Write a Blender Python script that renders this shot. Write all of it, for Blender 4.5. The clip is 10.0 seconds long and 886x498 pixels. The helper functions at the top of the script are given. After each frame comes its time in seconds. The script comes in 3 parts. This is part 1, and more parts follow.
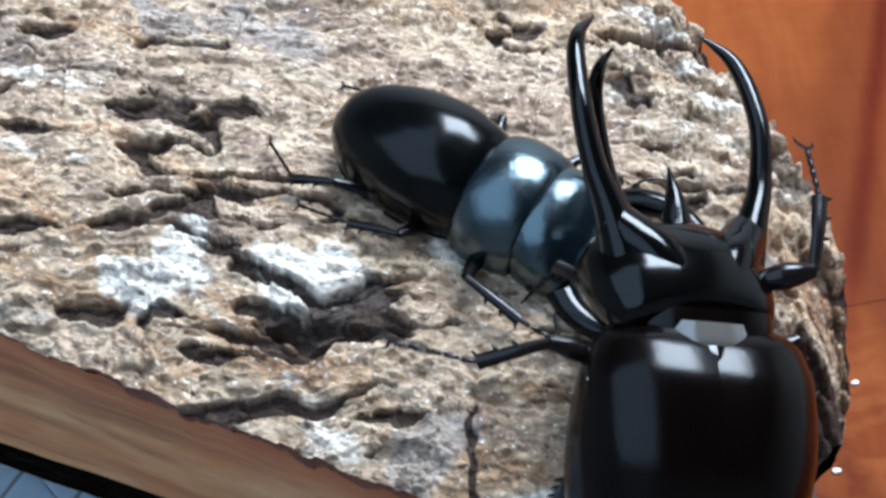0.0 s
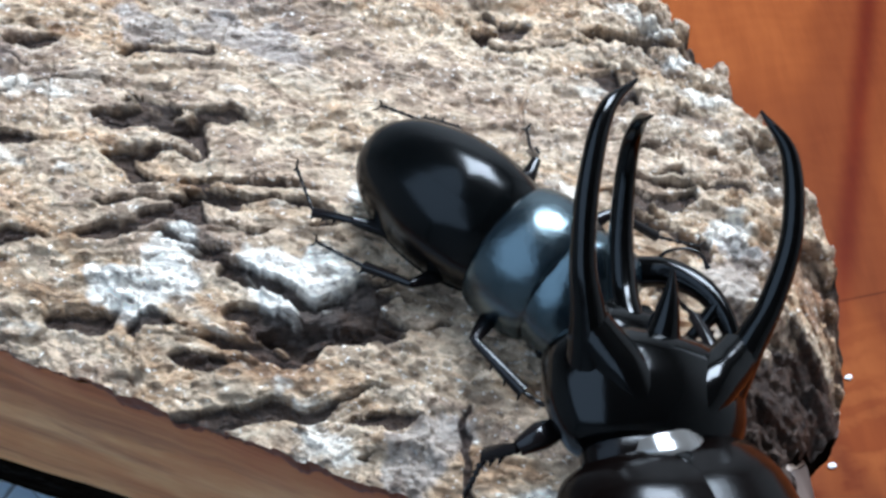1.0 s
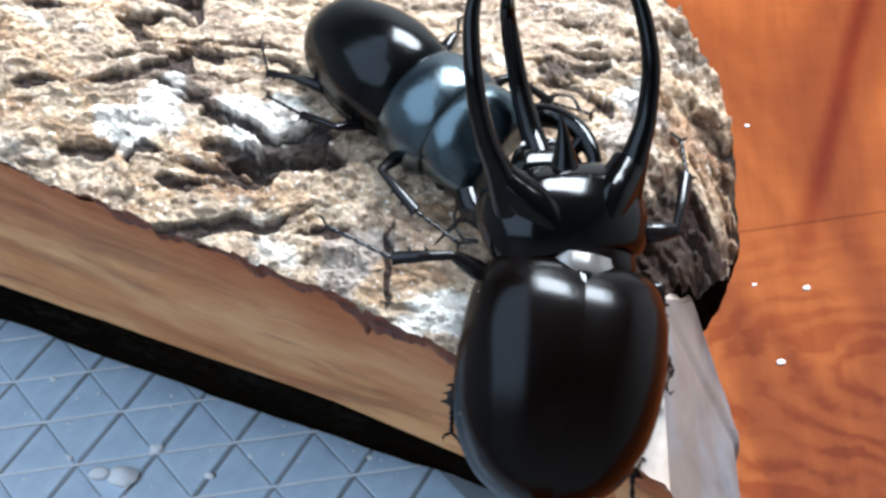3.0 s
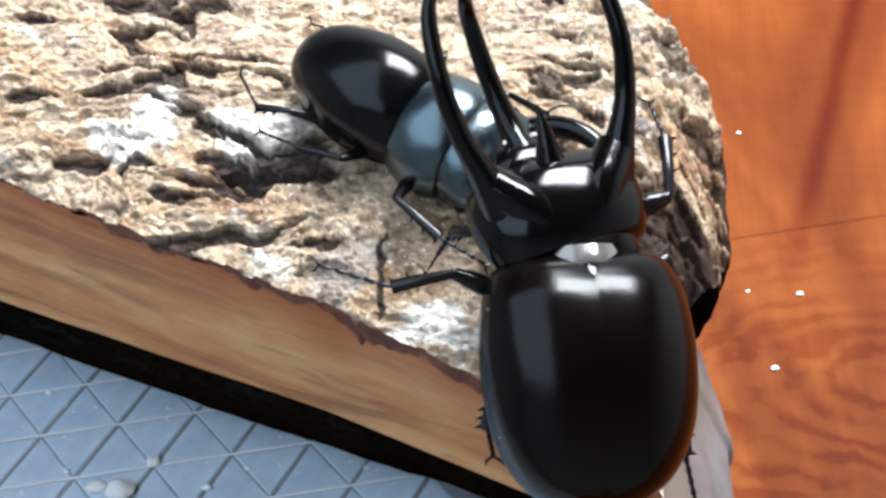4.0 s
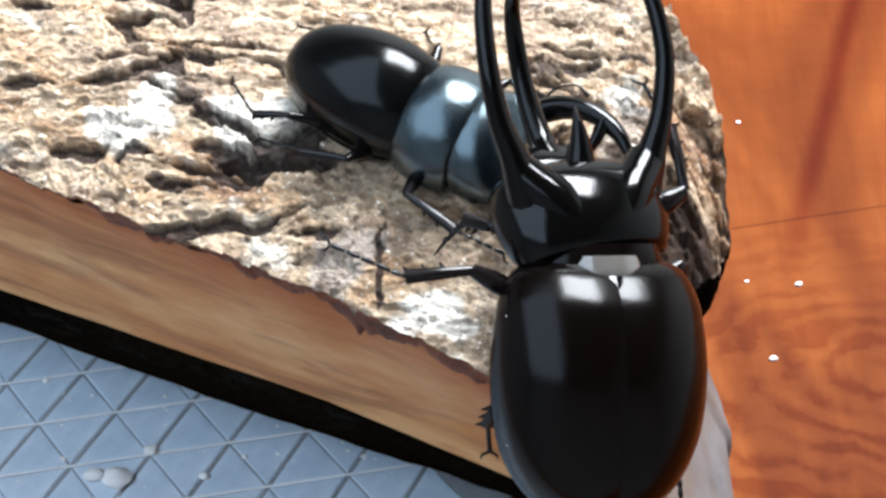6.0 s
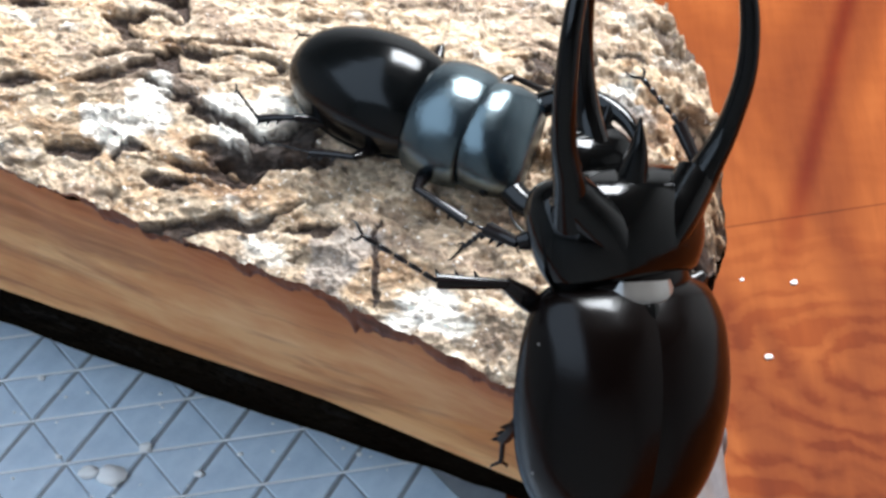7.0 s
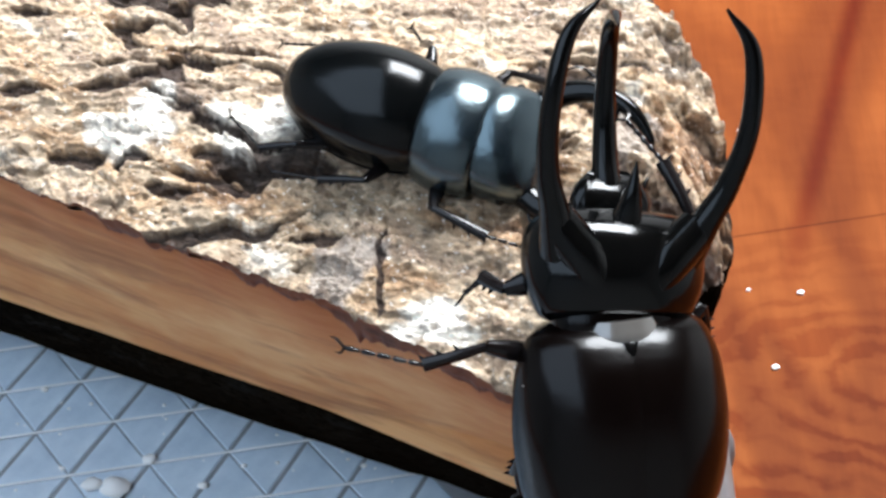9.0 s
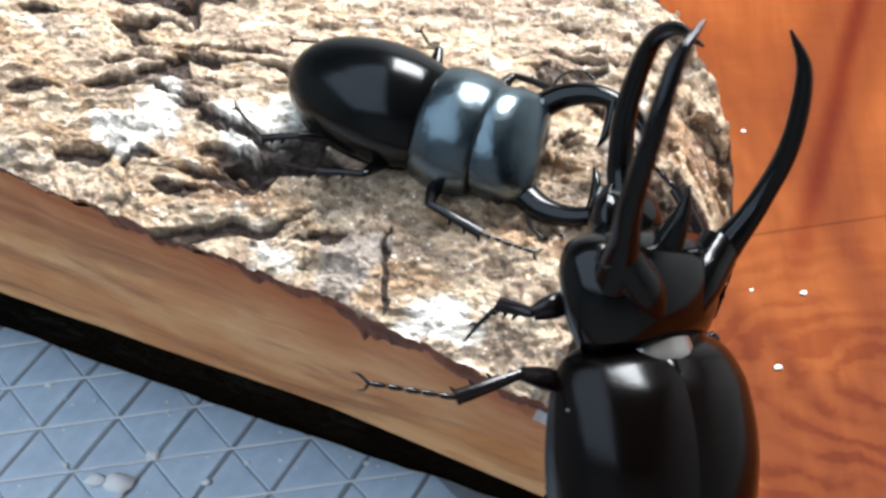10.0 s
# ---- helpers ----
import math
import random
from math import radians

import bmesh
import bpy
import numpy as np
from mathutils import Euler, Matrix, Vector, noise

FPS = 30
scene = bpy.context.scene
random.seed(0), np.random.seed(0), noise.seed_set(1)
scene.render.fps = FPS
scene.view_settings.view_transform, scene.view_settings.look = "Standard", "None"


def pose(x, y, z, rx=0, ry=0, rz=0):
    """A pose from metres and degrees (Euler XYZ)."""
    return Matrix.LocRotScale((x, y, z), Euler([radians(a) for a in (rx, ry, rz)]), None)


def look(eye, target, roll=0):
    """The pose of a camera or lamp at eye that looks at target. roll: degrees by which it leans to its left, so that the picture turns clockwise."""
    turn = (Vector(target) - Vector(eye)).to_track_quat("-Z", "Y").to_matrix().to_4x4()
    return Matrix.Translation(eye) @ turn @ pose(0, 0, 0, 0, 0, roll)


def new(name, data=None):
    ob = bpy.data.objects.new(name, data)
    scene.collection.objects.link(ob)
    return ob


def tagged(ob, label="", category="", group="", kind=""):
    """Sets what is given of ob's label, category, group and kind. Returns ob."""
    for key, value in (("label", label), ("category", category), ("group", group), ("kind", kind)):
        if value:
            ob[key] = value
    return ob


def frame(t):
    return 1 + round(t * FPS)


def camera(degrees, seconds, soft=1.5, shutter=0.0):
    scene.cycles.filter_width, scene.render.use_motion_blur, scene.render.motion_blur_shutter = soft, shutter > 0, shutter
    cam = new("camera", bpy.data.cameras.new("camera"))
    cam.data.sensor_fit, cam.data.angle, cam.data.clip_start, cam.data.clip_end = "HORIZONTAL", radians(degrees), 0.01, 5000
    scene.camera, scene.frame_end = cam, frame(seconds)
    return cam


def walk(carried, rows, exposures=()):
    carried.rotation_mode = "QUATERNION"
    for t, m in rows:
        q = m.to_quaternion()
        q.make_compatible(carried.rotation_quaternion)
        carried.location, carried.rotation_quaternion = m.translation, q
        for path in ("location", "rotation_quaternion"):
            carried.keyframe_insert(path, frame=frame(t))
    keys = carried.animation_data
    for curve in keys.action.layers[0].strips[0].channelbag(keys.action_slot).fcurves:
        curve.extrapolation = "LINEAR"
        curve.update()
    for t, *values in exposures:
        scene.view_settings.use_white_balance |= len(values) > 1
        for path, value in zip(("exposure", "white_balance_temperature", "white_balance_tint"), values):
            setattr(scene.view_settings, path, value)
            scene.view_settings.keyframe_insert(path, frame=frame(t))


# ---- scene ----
cam = camera(38.9, 10.0, soft=2.9, shutter=0.5)
PATH = [
    (0.0, (0.03644, 0.03295, 0.36349), (0.03432, 0.25546, 0.09334), -0.54),
    (0.5, (0.03645, 0.03261, 0.36399), (0.0356, 0.25565, 0.09426), -0.35),
    (1.0, (0.03653, 0.03266, 0.36188), (0.03705, 0.2566, 0.0929), -1.22),
    (1.3, (0.04509, 0.03077, 0.36328), (0.04353, 0.25476, 0.09434), -2.64),
    (1.5, (0.05191, 0.01777, 0.3622), (0.05243, 0.2442, 0.09531), -2.17),
    (1.7, (0.06301, 0.00209, 0.36428), (0.05967, 0.22968, 0.0984), -1.8),
    (2.0, (0.06834, -0.01764, 0.37128), (0.04905, 0.20768, 0.10416), -1.82),
    (2.5, (0.07325, -0.02601, 0.37273), (0.04681, 0.19813, 0.10522), -3.59),
    (4.0, (0.07638, -0.02713, 0.37478), (0.05064, 0.19929, 0.10913), -4.23),
    (4.5, (0.07658, -0.02752, 0.37532), (0.05033, 0.19912, 0.1099), -4.2),
    (5.0, (0.07642, -0.02654, 0.37466), (0.05081, 0.19899, 0.10824), -4.03),
    (5.5, (0.07628, -0.02599, 0.37399), (0.05075, 0.19849, 0.10668), -4.07),
    (7.0, (0.07565, -0.02603, 0.37388), (0.05211, 0.19756, 0.10565), -3.58),
    (7.5, (0.07568, -0.02648, 0.37336), (0.05232, 0.19733, 0.10528), -3.57),
    (8.0, (0.07525, -0.02567, 0.37193), (0.05155, 0.19801, 0.10377), -3.62),
    (8.5, (0.07501, -0.02597, 0.3719), (0.05048, 0.19969, 0.10549), -3.86),
    (9.0, (0.07534, -0.02525, 0.37195), (0.05057, 0.20082, 0.10591), -3.86),
    (9.5, (0.07491, -0.02571, 0.37242), (0.04961, 0.20014, 0.10624), -3.81),
    (10.0, (0.07471, -0.02613, 0.3725), (0.0494, 0.19979, 0.10638), -3.62),
]

EXPOSURES = [(0.0, 1.04, 5250, 5), (1.3, 0.96, 5250, 5), (1.6, 0.86, 5400, 6), (2.0, 1.06, 5650, 7), (2.6, 1.58, 5450, 6), (3.8, 1.64, 5950, 8), (10.0, 1.60, 6000, 8)]
walk(cam, [(t, look(eye, target, roll)) for t, eye, target, roll in PATH], EXPOSURES)

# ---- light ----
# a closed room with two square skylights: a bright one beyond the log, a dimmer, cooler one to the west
world = bpy.data.worlds.new("dim_daylight")
scene.world = world
world.use_nodes = True
world.node_tree.nodes["Background"].inputs[0].default_value = (0.55, 0.70, 0.95, 1)
world.node_tree.nodes["Background"].inputs[1].default_value = 0.3
CEILING_Z = 1.56
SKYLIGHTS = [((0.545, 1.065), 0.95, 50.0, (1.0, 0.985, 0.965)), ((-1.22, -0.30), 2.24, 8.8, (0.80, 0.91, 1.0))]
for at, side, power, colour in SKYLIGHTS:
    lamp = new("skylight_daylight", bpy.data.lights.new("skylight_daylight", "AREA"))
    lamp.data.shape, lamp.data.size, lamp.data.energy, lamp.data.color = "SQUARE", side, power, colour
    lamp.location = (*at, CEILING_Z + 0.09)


# ---- materials ----
def material(name):
    m = bpy.data.materials.new(name)
    m.use_nodes = True
    return m, m.node_tree.nodes, m.node_tree.links, m.node_tree.nodes["Principled BSDF"]


def ramp(nodes, stops):
    r = nodes.new("ShaderNodeValToRGB")
    e = r.color_ramp.elements
    while len(e) < len(stops):
        e.new(0.5)
    for k, (pos, col) in enumerate(stops):
        e[k].position, e[k].color = pos, (*col, 1)
    return r


def noise_at(nodes, links, scale, stretch=(1, 1, 1), detail=6, rough=0.6, turn=0.0, distort=0.0):
    tc, mp, n = nodes.new("ShaderNodeTexCoord"), nodes.new("ShaderNodeMapping"), nodes.new("ShaderNodeTexNoise")
    mp.inputs["Scale"].default_value = stretch
    mp.inputs["Rotation"].default_value = (0, 0, turn)
    links.new(tc.outputs["Object"], mp.inputs[0])
    links.new(mp.outputs[0], n.inputs["Vector"])
    n.inputs["Scale"].default_value, n.inputs["Detail"].default_value, n.inputs["Roughness"].default_value = scale, detail, rough
    n.inputs["Distortion"].default_value = distort
    return n


def mix(nodes, links, a, b, fac, mode="MIX"):
    x = nodes.new("ShaderNodeMix")
    x.data_type, x.blend_type = "RGBA", mode
    for socket, value in ((x.inputs[0], fac), (x.inputs[6], a), (x.inputs[7], b)):
        if isinstance(value, (int, float)):
            socket.default_value = value
        elif isinstance(value, tuple):
            socket.default_value = (*value, 1)
        else:
            links.new(value, socket)
    return x.outputs[2]


def bump(nodes, links, height, strength, distance, bsdf):
    b = nodes.new("ShaderNodeBump")
    b.inputs["Strength"].default_value, b.inputs["Distance"].default_value = strength, distance
    links.new(height, b.inputs["Height"])
    links.new(b.outputs[0], bsdf.inputs["Normal"])


def chitin(name, colour, rough, coat=0.0, relief=0.15, shine=0.4, ior=1.5):
    m, n, l, b = material(name)
    a = noise_at(n, l, 90, detail=5)
    c = noise_at(n, l, 900, detail=3)
    l.new(mix(n, l, colour, tuple(min(1, v * 2.2) for v in colour), a.outputs[0]), b.inputs["Base Color"])
    r = n.new("ShaderNodeMapRange")
    r.inputs[3].default_value, r.inputs[4].default_value = rough * 0.75, rough * 1.35
    l.new(a.outputs[0], r.inputs[0])
    l.new(r.outputs[0], b.inputs["Roughness"])
    b.inputs["Specular IOR Level"].default_value, b.inputs["IOR"].default_value = shine, ior
    b.inputs["Coat Weight"].default_value, b.inputs["Coat Roughness"].default_value = coat, 0.08
    wob = noise_at(n, l, 75, (0.6, 1.2, 1), 2)
    low = n.new("ShaderNodeMath")
    low.operation, low.inputs[1].default_value = "MULTIPLY_ADD", 4.0
    l.new(wob.outputs[0], low.inputs[0])
    l.new(c.outputs[0], low.inputs[2])
    bump(n, l, low.outputs[0], relief, 0.0002, b)
    return m


M_STAG = chitin("satin_black_chitin", (0.0009, 0.0011, 0.0012), 0.18, 0.0, relief=0.10, shine=0.24)
M_STAG_PRON = chitin("blueblack_chitin", (0.0016, 0.0030, 0.0045), 0.22, 0.0, relief=0.5, shine=1.0, ior=1.7)
M_STAG_PRON.node_tree.nodes["Principled BSDF"].inputs["Specular Tint"].default_value = (0.72, 0.92, 1.0, 1)
M_HORN = chitin("polished_black_chitin", (0.0008, 0.0008, 0.0008), 0.12, 0.0, relief=0.10, shine=0.28)
M_ELYTRA = chitin("brown_black_chitin", (0.0010, 0.0005, 0.0004), 0.19, 0.0, relief=0.14, shine=0.20)
M_LEG = chitin("leg_chitin", (0.004, 0.003, 0.003), 0.18, 0.0, shine=0.3)
M_MEMBRANE = chitin("silvery_membrane", (0.06, 0.055, 0.05), 0.16, 1.0, shine=1.0)


GRAIN = radians(17)      # the bark's grain runs across the log's own line


def bark_material(name, gain):
    m, n, l, b = material(name)
    big = noise_at(n, l, 22, (0.35, 1.7, 1), 6, 0.65, distort=0.5, turn=-GRAIN)
    mid = noise_at(n, l, 95, (0.6, 1.2, 1), 8, 0.72, distort=0.6, turn=-GRAIN)
    fine = noise_at(n, l, 650, (0.8, 1.1, 1), 5, 0.75, turn=-GRAIN)
    spots = noise_at(n, l, 60, (0.6, 1.2, 1), 5, 0.6, turn=-GRAIN)
    base = ramp(n, [(0.36, (0.075, 0.040, 0.025)), (0.43, (0.23, 0.140, 0.088)), (0.50, (0.40, 0.29, 0.195)), (0.57, (0.56, 0.455, 0.34)), (0.68, (0.36, 0.29, 0.225))])
    l.new(mid.outputs[0], base.inputs[0])
    tint = ramp(n, [(0.36, (0.26, 0.22, 0.20)), (0.44, (0.47, 0.36, 0.27)), (0.52, (0.60, 0.48, 0.345)), (0.57, (0.48, 0.31, 0.17)), (0.66, (0.33, 0.16, 0.075))])
    l.new(big.outputs[0], tint.inputs[0])
    col = mix(n, l, base.outputs[0], tint.outputs[0], 0.55)
    pale = ramp(n, [(0.60, (0, 0, 0)), (0.66, (1, 1, 1))])
    l.new(spots.outputs[0], pale.inputs[0])
    col = mix(n, l, col, (0.72, 0.66, 0.58), pale.outputs[0])
    fleck = noise_at(n, l, 900, (0.8, 1, 1), 2, 0.5, turn=-GRAIN)
    fl = ramp(n, [(0.645, (0, 0, 0)), (0.69, (0.85, 0.85, 0.85))])
    l.new(fleck.outputs[0], fl.inputs[0])
    col = mix(n, l, col, (0.88, 0.85, 0.80), fl.outputs[0])
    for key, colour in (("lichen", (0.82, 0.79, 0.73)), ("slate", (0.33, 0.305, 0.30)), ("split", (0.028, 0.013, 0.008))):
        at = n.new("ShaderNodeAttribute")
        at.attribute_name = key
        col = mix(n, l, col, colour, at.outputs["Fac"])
    grain = ramp(n, [(0.33, (0.22, 0.18, 0.16)), (0.44, (0.84, 0.82, 0.80)), (0.68, (1.22, 1.20, 1.16))])
    l.new(fine.outputs[0], grain.inputs[0])
    col = mix(n, l, col, grain.outputs[0], 0.85, "MULTIPLY")
    flake, stretch = n.new("ShaderNodeTexVoronoi"), n.new("ShaderNodeMapping")
    flake.inputs["Scale"].default_value = 620
    stretch.inputs["Scale"].default_value = (0.7, 1.25, 1)
    warp = n.new("ShaderNodeVectorMath")
    warp.operation = "MULTIPLY_ADD"
    warp.inputs[1].default_value = (0.003, 0.003, 0.003)
    l.new(mid.outputs["Color"], warp.inputs[0])
    l.new(n.new("ShaderNodeTexCoord").outputs["Object"], warp.inputs[2])
    l.new(warp.outputs[0], stretch.inputs[0])
    l.new(stretch.outputs[0], flake.inputs["Vector"])
    hue = n.new("ShaderNodeSeparateColor")
    l.new(flake.outputs["Color"], hue.inputs[0])
    chips = ramp(n, [(0.0, (0.30, 0.24, 0.19)), (0.22, (0.80, 0.77, 0.74)), (0.7, (1.08, 1.07, 1.04)), (1.0, (1.42, 1.40, 1.36))])
    l.new(hue.outputs[0], chips.inputs[0])
    col = mix(n, l, col, chips.outputs[0], 0.8, "MULTIPLY")
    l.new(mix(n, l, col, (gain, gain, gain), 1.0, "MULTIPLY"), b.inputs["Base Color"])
    gl = ramp(n, [(0.50, (0.75, 0.75, 0.75)), (0.62, (0.15, 0.15, 0.15))])
    l.new(fine.outputs[0], gl.inputs[0])
    l.new(gl.outputs[0], b.inputs["Roughness"])
    rough = n.new("ShaderNodeMath")
    rough.operation, rough.inputs[1].default_value = "MULTIPLY_ADD", 0.6
    l.new(hue.outputs[1], rough.inputs[0])
    l.new(fine.outputs[0], rough.inputs[2])
    crumb = noise_at(n, l, 240, (0.6, 1.4, 1), 9, 0.72, distort=0.8, turn=-GRAIN)
    both = n.new("ShaderNodeMath")
    both.operation, both.inputs[1].default_value = "MULTIPLY_ADD", 2.6
    l.new(crumb.outputs[0], both.inputs[0])
    l.new(rough.outputs[0], both.inputs[2])
    bump(n, l, both.outputs[0], 0.85, 0.0007, b)
    return m


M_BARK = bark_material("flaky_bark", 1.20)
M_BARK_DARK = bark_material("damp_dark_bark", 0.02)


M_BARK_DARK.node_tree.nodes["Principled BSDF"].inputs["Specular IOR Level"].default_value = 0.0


def wood_material(name, light, mid_c, dark, along, rough=0.6, layer=None):
    """along: the stretch that lays the fibres."""
    m, n, l, b = material(name)
    g = noise_at(n, l, 34, along, 6, 0.62, distort=1.0)
    f = noise_at(n, l, 400, along, 4, 0.6)
    blot = noise_at(n, l, 25, (1, 1, 1.5), 4)
    r = ramp(n, [(0.3, dark), (0.48, mid_c), (0.68, light)])
    l.new(g.outputs[0], r.inputs[0])
    rr = ramp(n, [(0.40, (0.80, 0.58, 0.42)), (0.58, (1, 1, 1))])
    l.new(blot.outputs[0], rr.inputs[0])
    c = mix(n, l, r.outputs[0], rr.outputs[0], 0.7, "MULTIPLY")
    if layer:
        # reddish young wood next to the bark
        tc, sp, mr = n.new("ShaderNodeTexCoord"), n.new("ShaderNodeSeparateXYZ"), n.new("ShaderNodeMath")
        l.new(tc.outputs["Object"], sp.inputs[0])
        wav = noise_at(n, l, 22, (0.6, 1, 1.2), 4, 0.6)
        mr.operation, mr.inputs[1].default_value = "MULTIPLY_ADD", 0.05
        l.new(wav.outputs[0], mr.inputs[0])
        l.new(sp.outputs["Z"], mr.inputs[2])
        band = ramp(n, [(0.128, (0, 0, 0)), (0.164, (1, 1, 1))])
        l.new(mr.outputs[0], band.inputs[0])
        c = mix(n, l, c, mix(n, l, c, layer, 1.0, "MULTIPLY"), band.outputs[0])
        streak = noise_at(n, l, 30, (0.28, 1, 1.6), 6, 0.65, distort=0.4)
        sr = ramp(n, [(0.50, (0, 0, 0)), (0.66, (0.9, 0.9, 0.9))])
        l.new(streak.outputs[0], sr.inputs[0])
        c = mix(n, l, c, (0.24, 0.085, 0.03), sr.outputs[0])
    l.new(c, b.inputs["Base Color"])
    b.inputs["Roughness"].default_value = rough
    b.inputs["Specular IOR Level"].default_value = 0.2
    bump(n, l, f.outputs[0], 0.25, 0.0004, b)
    return m


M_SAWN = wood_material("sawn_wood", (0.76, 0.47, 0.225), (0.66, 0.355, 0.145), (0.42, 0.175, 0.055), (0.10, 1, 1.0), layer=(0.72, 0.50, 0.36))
M_INNER = wood_material("inner_bark", (0.30, 0.115, 0.050), (0.16, 0.052, 0.022), (0.055, 0.018, 0.009), (0.9, 1, 2))
M_BARE = wood_material("bare_pale_wood", (0.80, 0.78, 0.74), (0.66, 0.63, 0.59), (0.26, 0.23, 0.21), (1, 0.2, 1))
M_END = wood_material("grey_end_grain", (0.23, 0.225, 0.23), (0.18, 0.173, 0.18), (0.09, 0.083, 0.085), (1, 0.6, 0.6))


def table_material():
    m, n, l, b = material("orange_varnished_wood")
    big = noise_at(n, l, 5.5, (1.0, 0.35, 1), 4, 0.5, turn=radians(12), distort=1.2)
    wave = n.new("ShaderNodeMath")
    wave.operation = "SINE"
    k = n.new("ShaderNodeMath")
    k.operation, k.inputs[1].default_value = "MULTIPLY", 42.0
    l.new(big.outputs[0], k.inputs[0])
    l.new(k.outputs[0], wave.inputs[0])
    fine = noise_at(n, l, 160, (1, 0.12, 1), 5, 0.6, turn=radians(12))
    r = ramp(n, [(0.0, (0.122, 0.027, 0.0055)), (0.5, (0.160, 0.039, 0.0075)), (1.0, (0.196, 0.052, 0.0105))])
    mr = n.new("ShaderNodeMapRange")
    mr.inputs[1].default_value = -1
    l.new(wave.outputs[0], mr.inputs[0])
    l.new(mr.outputs[0], r.inputs[0])
    fr = ramp(n, [(0.35, (0.78, 0.7, 0.66)), (0.6, (1, 1, 1))])
    l.new(fine.outputs[0], fr.inputs[0])
    col = mix(n, l, r.outputs[0], fr.outputs[0], 0.6, "MULTIPLY")
    # the swirling figure of a knot's wake
    tc, sh = n.new("ShaderNodeTexCoord"), n.new("ShaderNodeMapping")
    sh.inputs["Location"].default_value = (-0.144, -0.306, 0)
    sh.inputs["Scale"].default_value = (0.70, 1.30, 0)
    l.new(tc.outputs["Object"], sh.inputs[0])
    far = n.new("ShaderNodeVectorMath")
    far.operation = "LENGTH"
    l.new(sh.outputs[0], far.inputs[0])
    bend = noise_at(n, l, 30, (1, 1.2, 1), 4, 0.55, distort=0.6)
    sway = n.new("ShaderNodeMath")
    sway.operation, sway.inputs[1].default_value = "MULTIPLY_ADD", 0.030
    l.new(bend.outputs[0], sway.inputs[0])
    l.new(far.outputs["Value"], sway.inputs[2])
    turns = n.new("ShaderNodeMath")
    turns.operation, turns.inputs[1].default_value = "MULTIPLY", 560.0
    l.new(sway.outputs[0], turns.inputs[0])
    arcs = n.new("ShaderNodeMath")
    arcs.operation = "SINE"
    l.new(turns.outputs[0], arcs.inputs[0])
    patch = noise_at(n, l, 38, (0.7, 1.2, 1), 4, 0.55)
    join = n.new("ShaderNodeMath")
    join.operation, join.inputs[1].default_value = "MULTIPLY_ADD", 0.10
    l.new(arcs.outputs[0], join.inputs[0])
    l.new(patch.outputs[0], join.inputs[2])
    tone = ramp(n, [(0.38, (0.74, 0.56, 0.42)), (0.48, (0.95, 0.92, 0.90)), (0.62, (1.10, 1.16, 1.18))])
    l.new(join.outputs[0], tone.inputs[0])
    place, near = n.new("ShaderNodeSeparateXYZ"), n.new("ShaderNodeMapRange")
    l.new(tc.outputs["Object"], place.inputs[0])
    near.inputs[1].default_value, near.inputs[2].default_value, near.inputs[3].default_value, near.inputs[4].default_value = 0.235, 0.31, 1.0, 0.12
    l.new(place.outputs["Y"], near.inputs[0])
    col = mix(n, l, col, mix(n, l, col, tone.outputs[0], 1.0, "MULTIPLY"), near.outputs[0])
    # a dark heartwood streak and a fine board joint
    for turn, at, half, dark, y0, y1 in ((16.5, 0.0862, 0.008, (0.62, 0.32, 0.2), 0.262, 0.325), (-102.3, 0.2598, 0.0009, (0.6, 0.5, 0.4), -9, -8)):
        tc, mp, sx = n.new("ShaderNodeTexCoord"), n.new("ShaderNodeMapping"), n.new("ShaderNodeSeparateXYZ")
        mp.inputs["Rotation"].default_value = (0, 0, radians(turn))
        l.new(tc.outputs["Object"], mp.inputs[0])
        l.new(mp.outputs[0], sx.inputs[0])
        d = n.new("ShaderNodeMath")
        d.operation, d.inputs[1].default_value = "SUBTRACT", at
        l.new(sx.outputs["X"], d.inputs[0])
        ab = n.new("ShaderNodeMath")
        ab.operation = "ABSOLUTE"
        l.new(d.outputs[0], ab.inputs[0])
        band = n.new("ShaderNodeMapRange")
        band.interpolation_type = "SMOOTHSTEP"
        band.inputs[1].default_value, band.inputs[2].default_value, band.inputs[3].default_value, band.inputs[4].default_value = 0, half, 1, 0
        l.new(ab.outputs[0], band.inputs[0])
        raw, fade, both = n.new("ShaderNodeSeparateXYZ"), n.new("ShaderNodeMapRange"), n.new("ShaderNodeMath")
        l.new(tc.outputs["Object"], raw.inputs[0])
        fade.inputs[1].default_value, fade.inputs[2].default_value = y0, y1
        l.new(raw.outputs["Y"], fade.inputs[0])
        both.operation = "MULTIPLY"
        l.new(band.outputs[0], both.inputs[0])
        l.new(fade.outputs[0], both.inputs[1])
        col = mix(n, l, col, mix(n, l, col, dark, 1.0, "MULTIPLY"), both.outputs[0])
    l.new(col, b.inputs["Base Color"])
    b.inputs["Roughness"].default_value = 0.5
    b.inputs["Specular IOR Level"].default_value = 0.03
    bump(n, l, fine.outputs[0], 0.08, 0.0004, b)
    return m


M_TABLE = table_material()


def mat_material(name, lo, hi, rough):
    m, n, l, b = material(name)
    a = noise_at(n, l, 70, detail=5)
    f = noise_at(n, l, 700, detail=3)
    r = ramp(n, [(0.3, lo), (0.7, hi)])
    l.new(a.outputs[0], r.inputs[0])
    l.new(r.outputs[0], b.inputs["Base Color"])
    b.inputs["Roughness"].default_value = rough
    bump(n, l, f.outputs[0], 0.2, 0.0003, b)
    return m


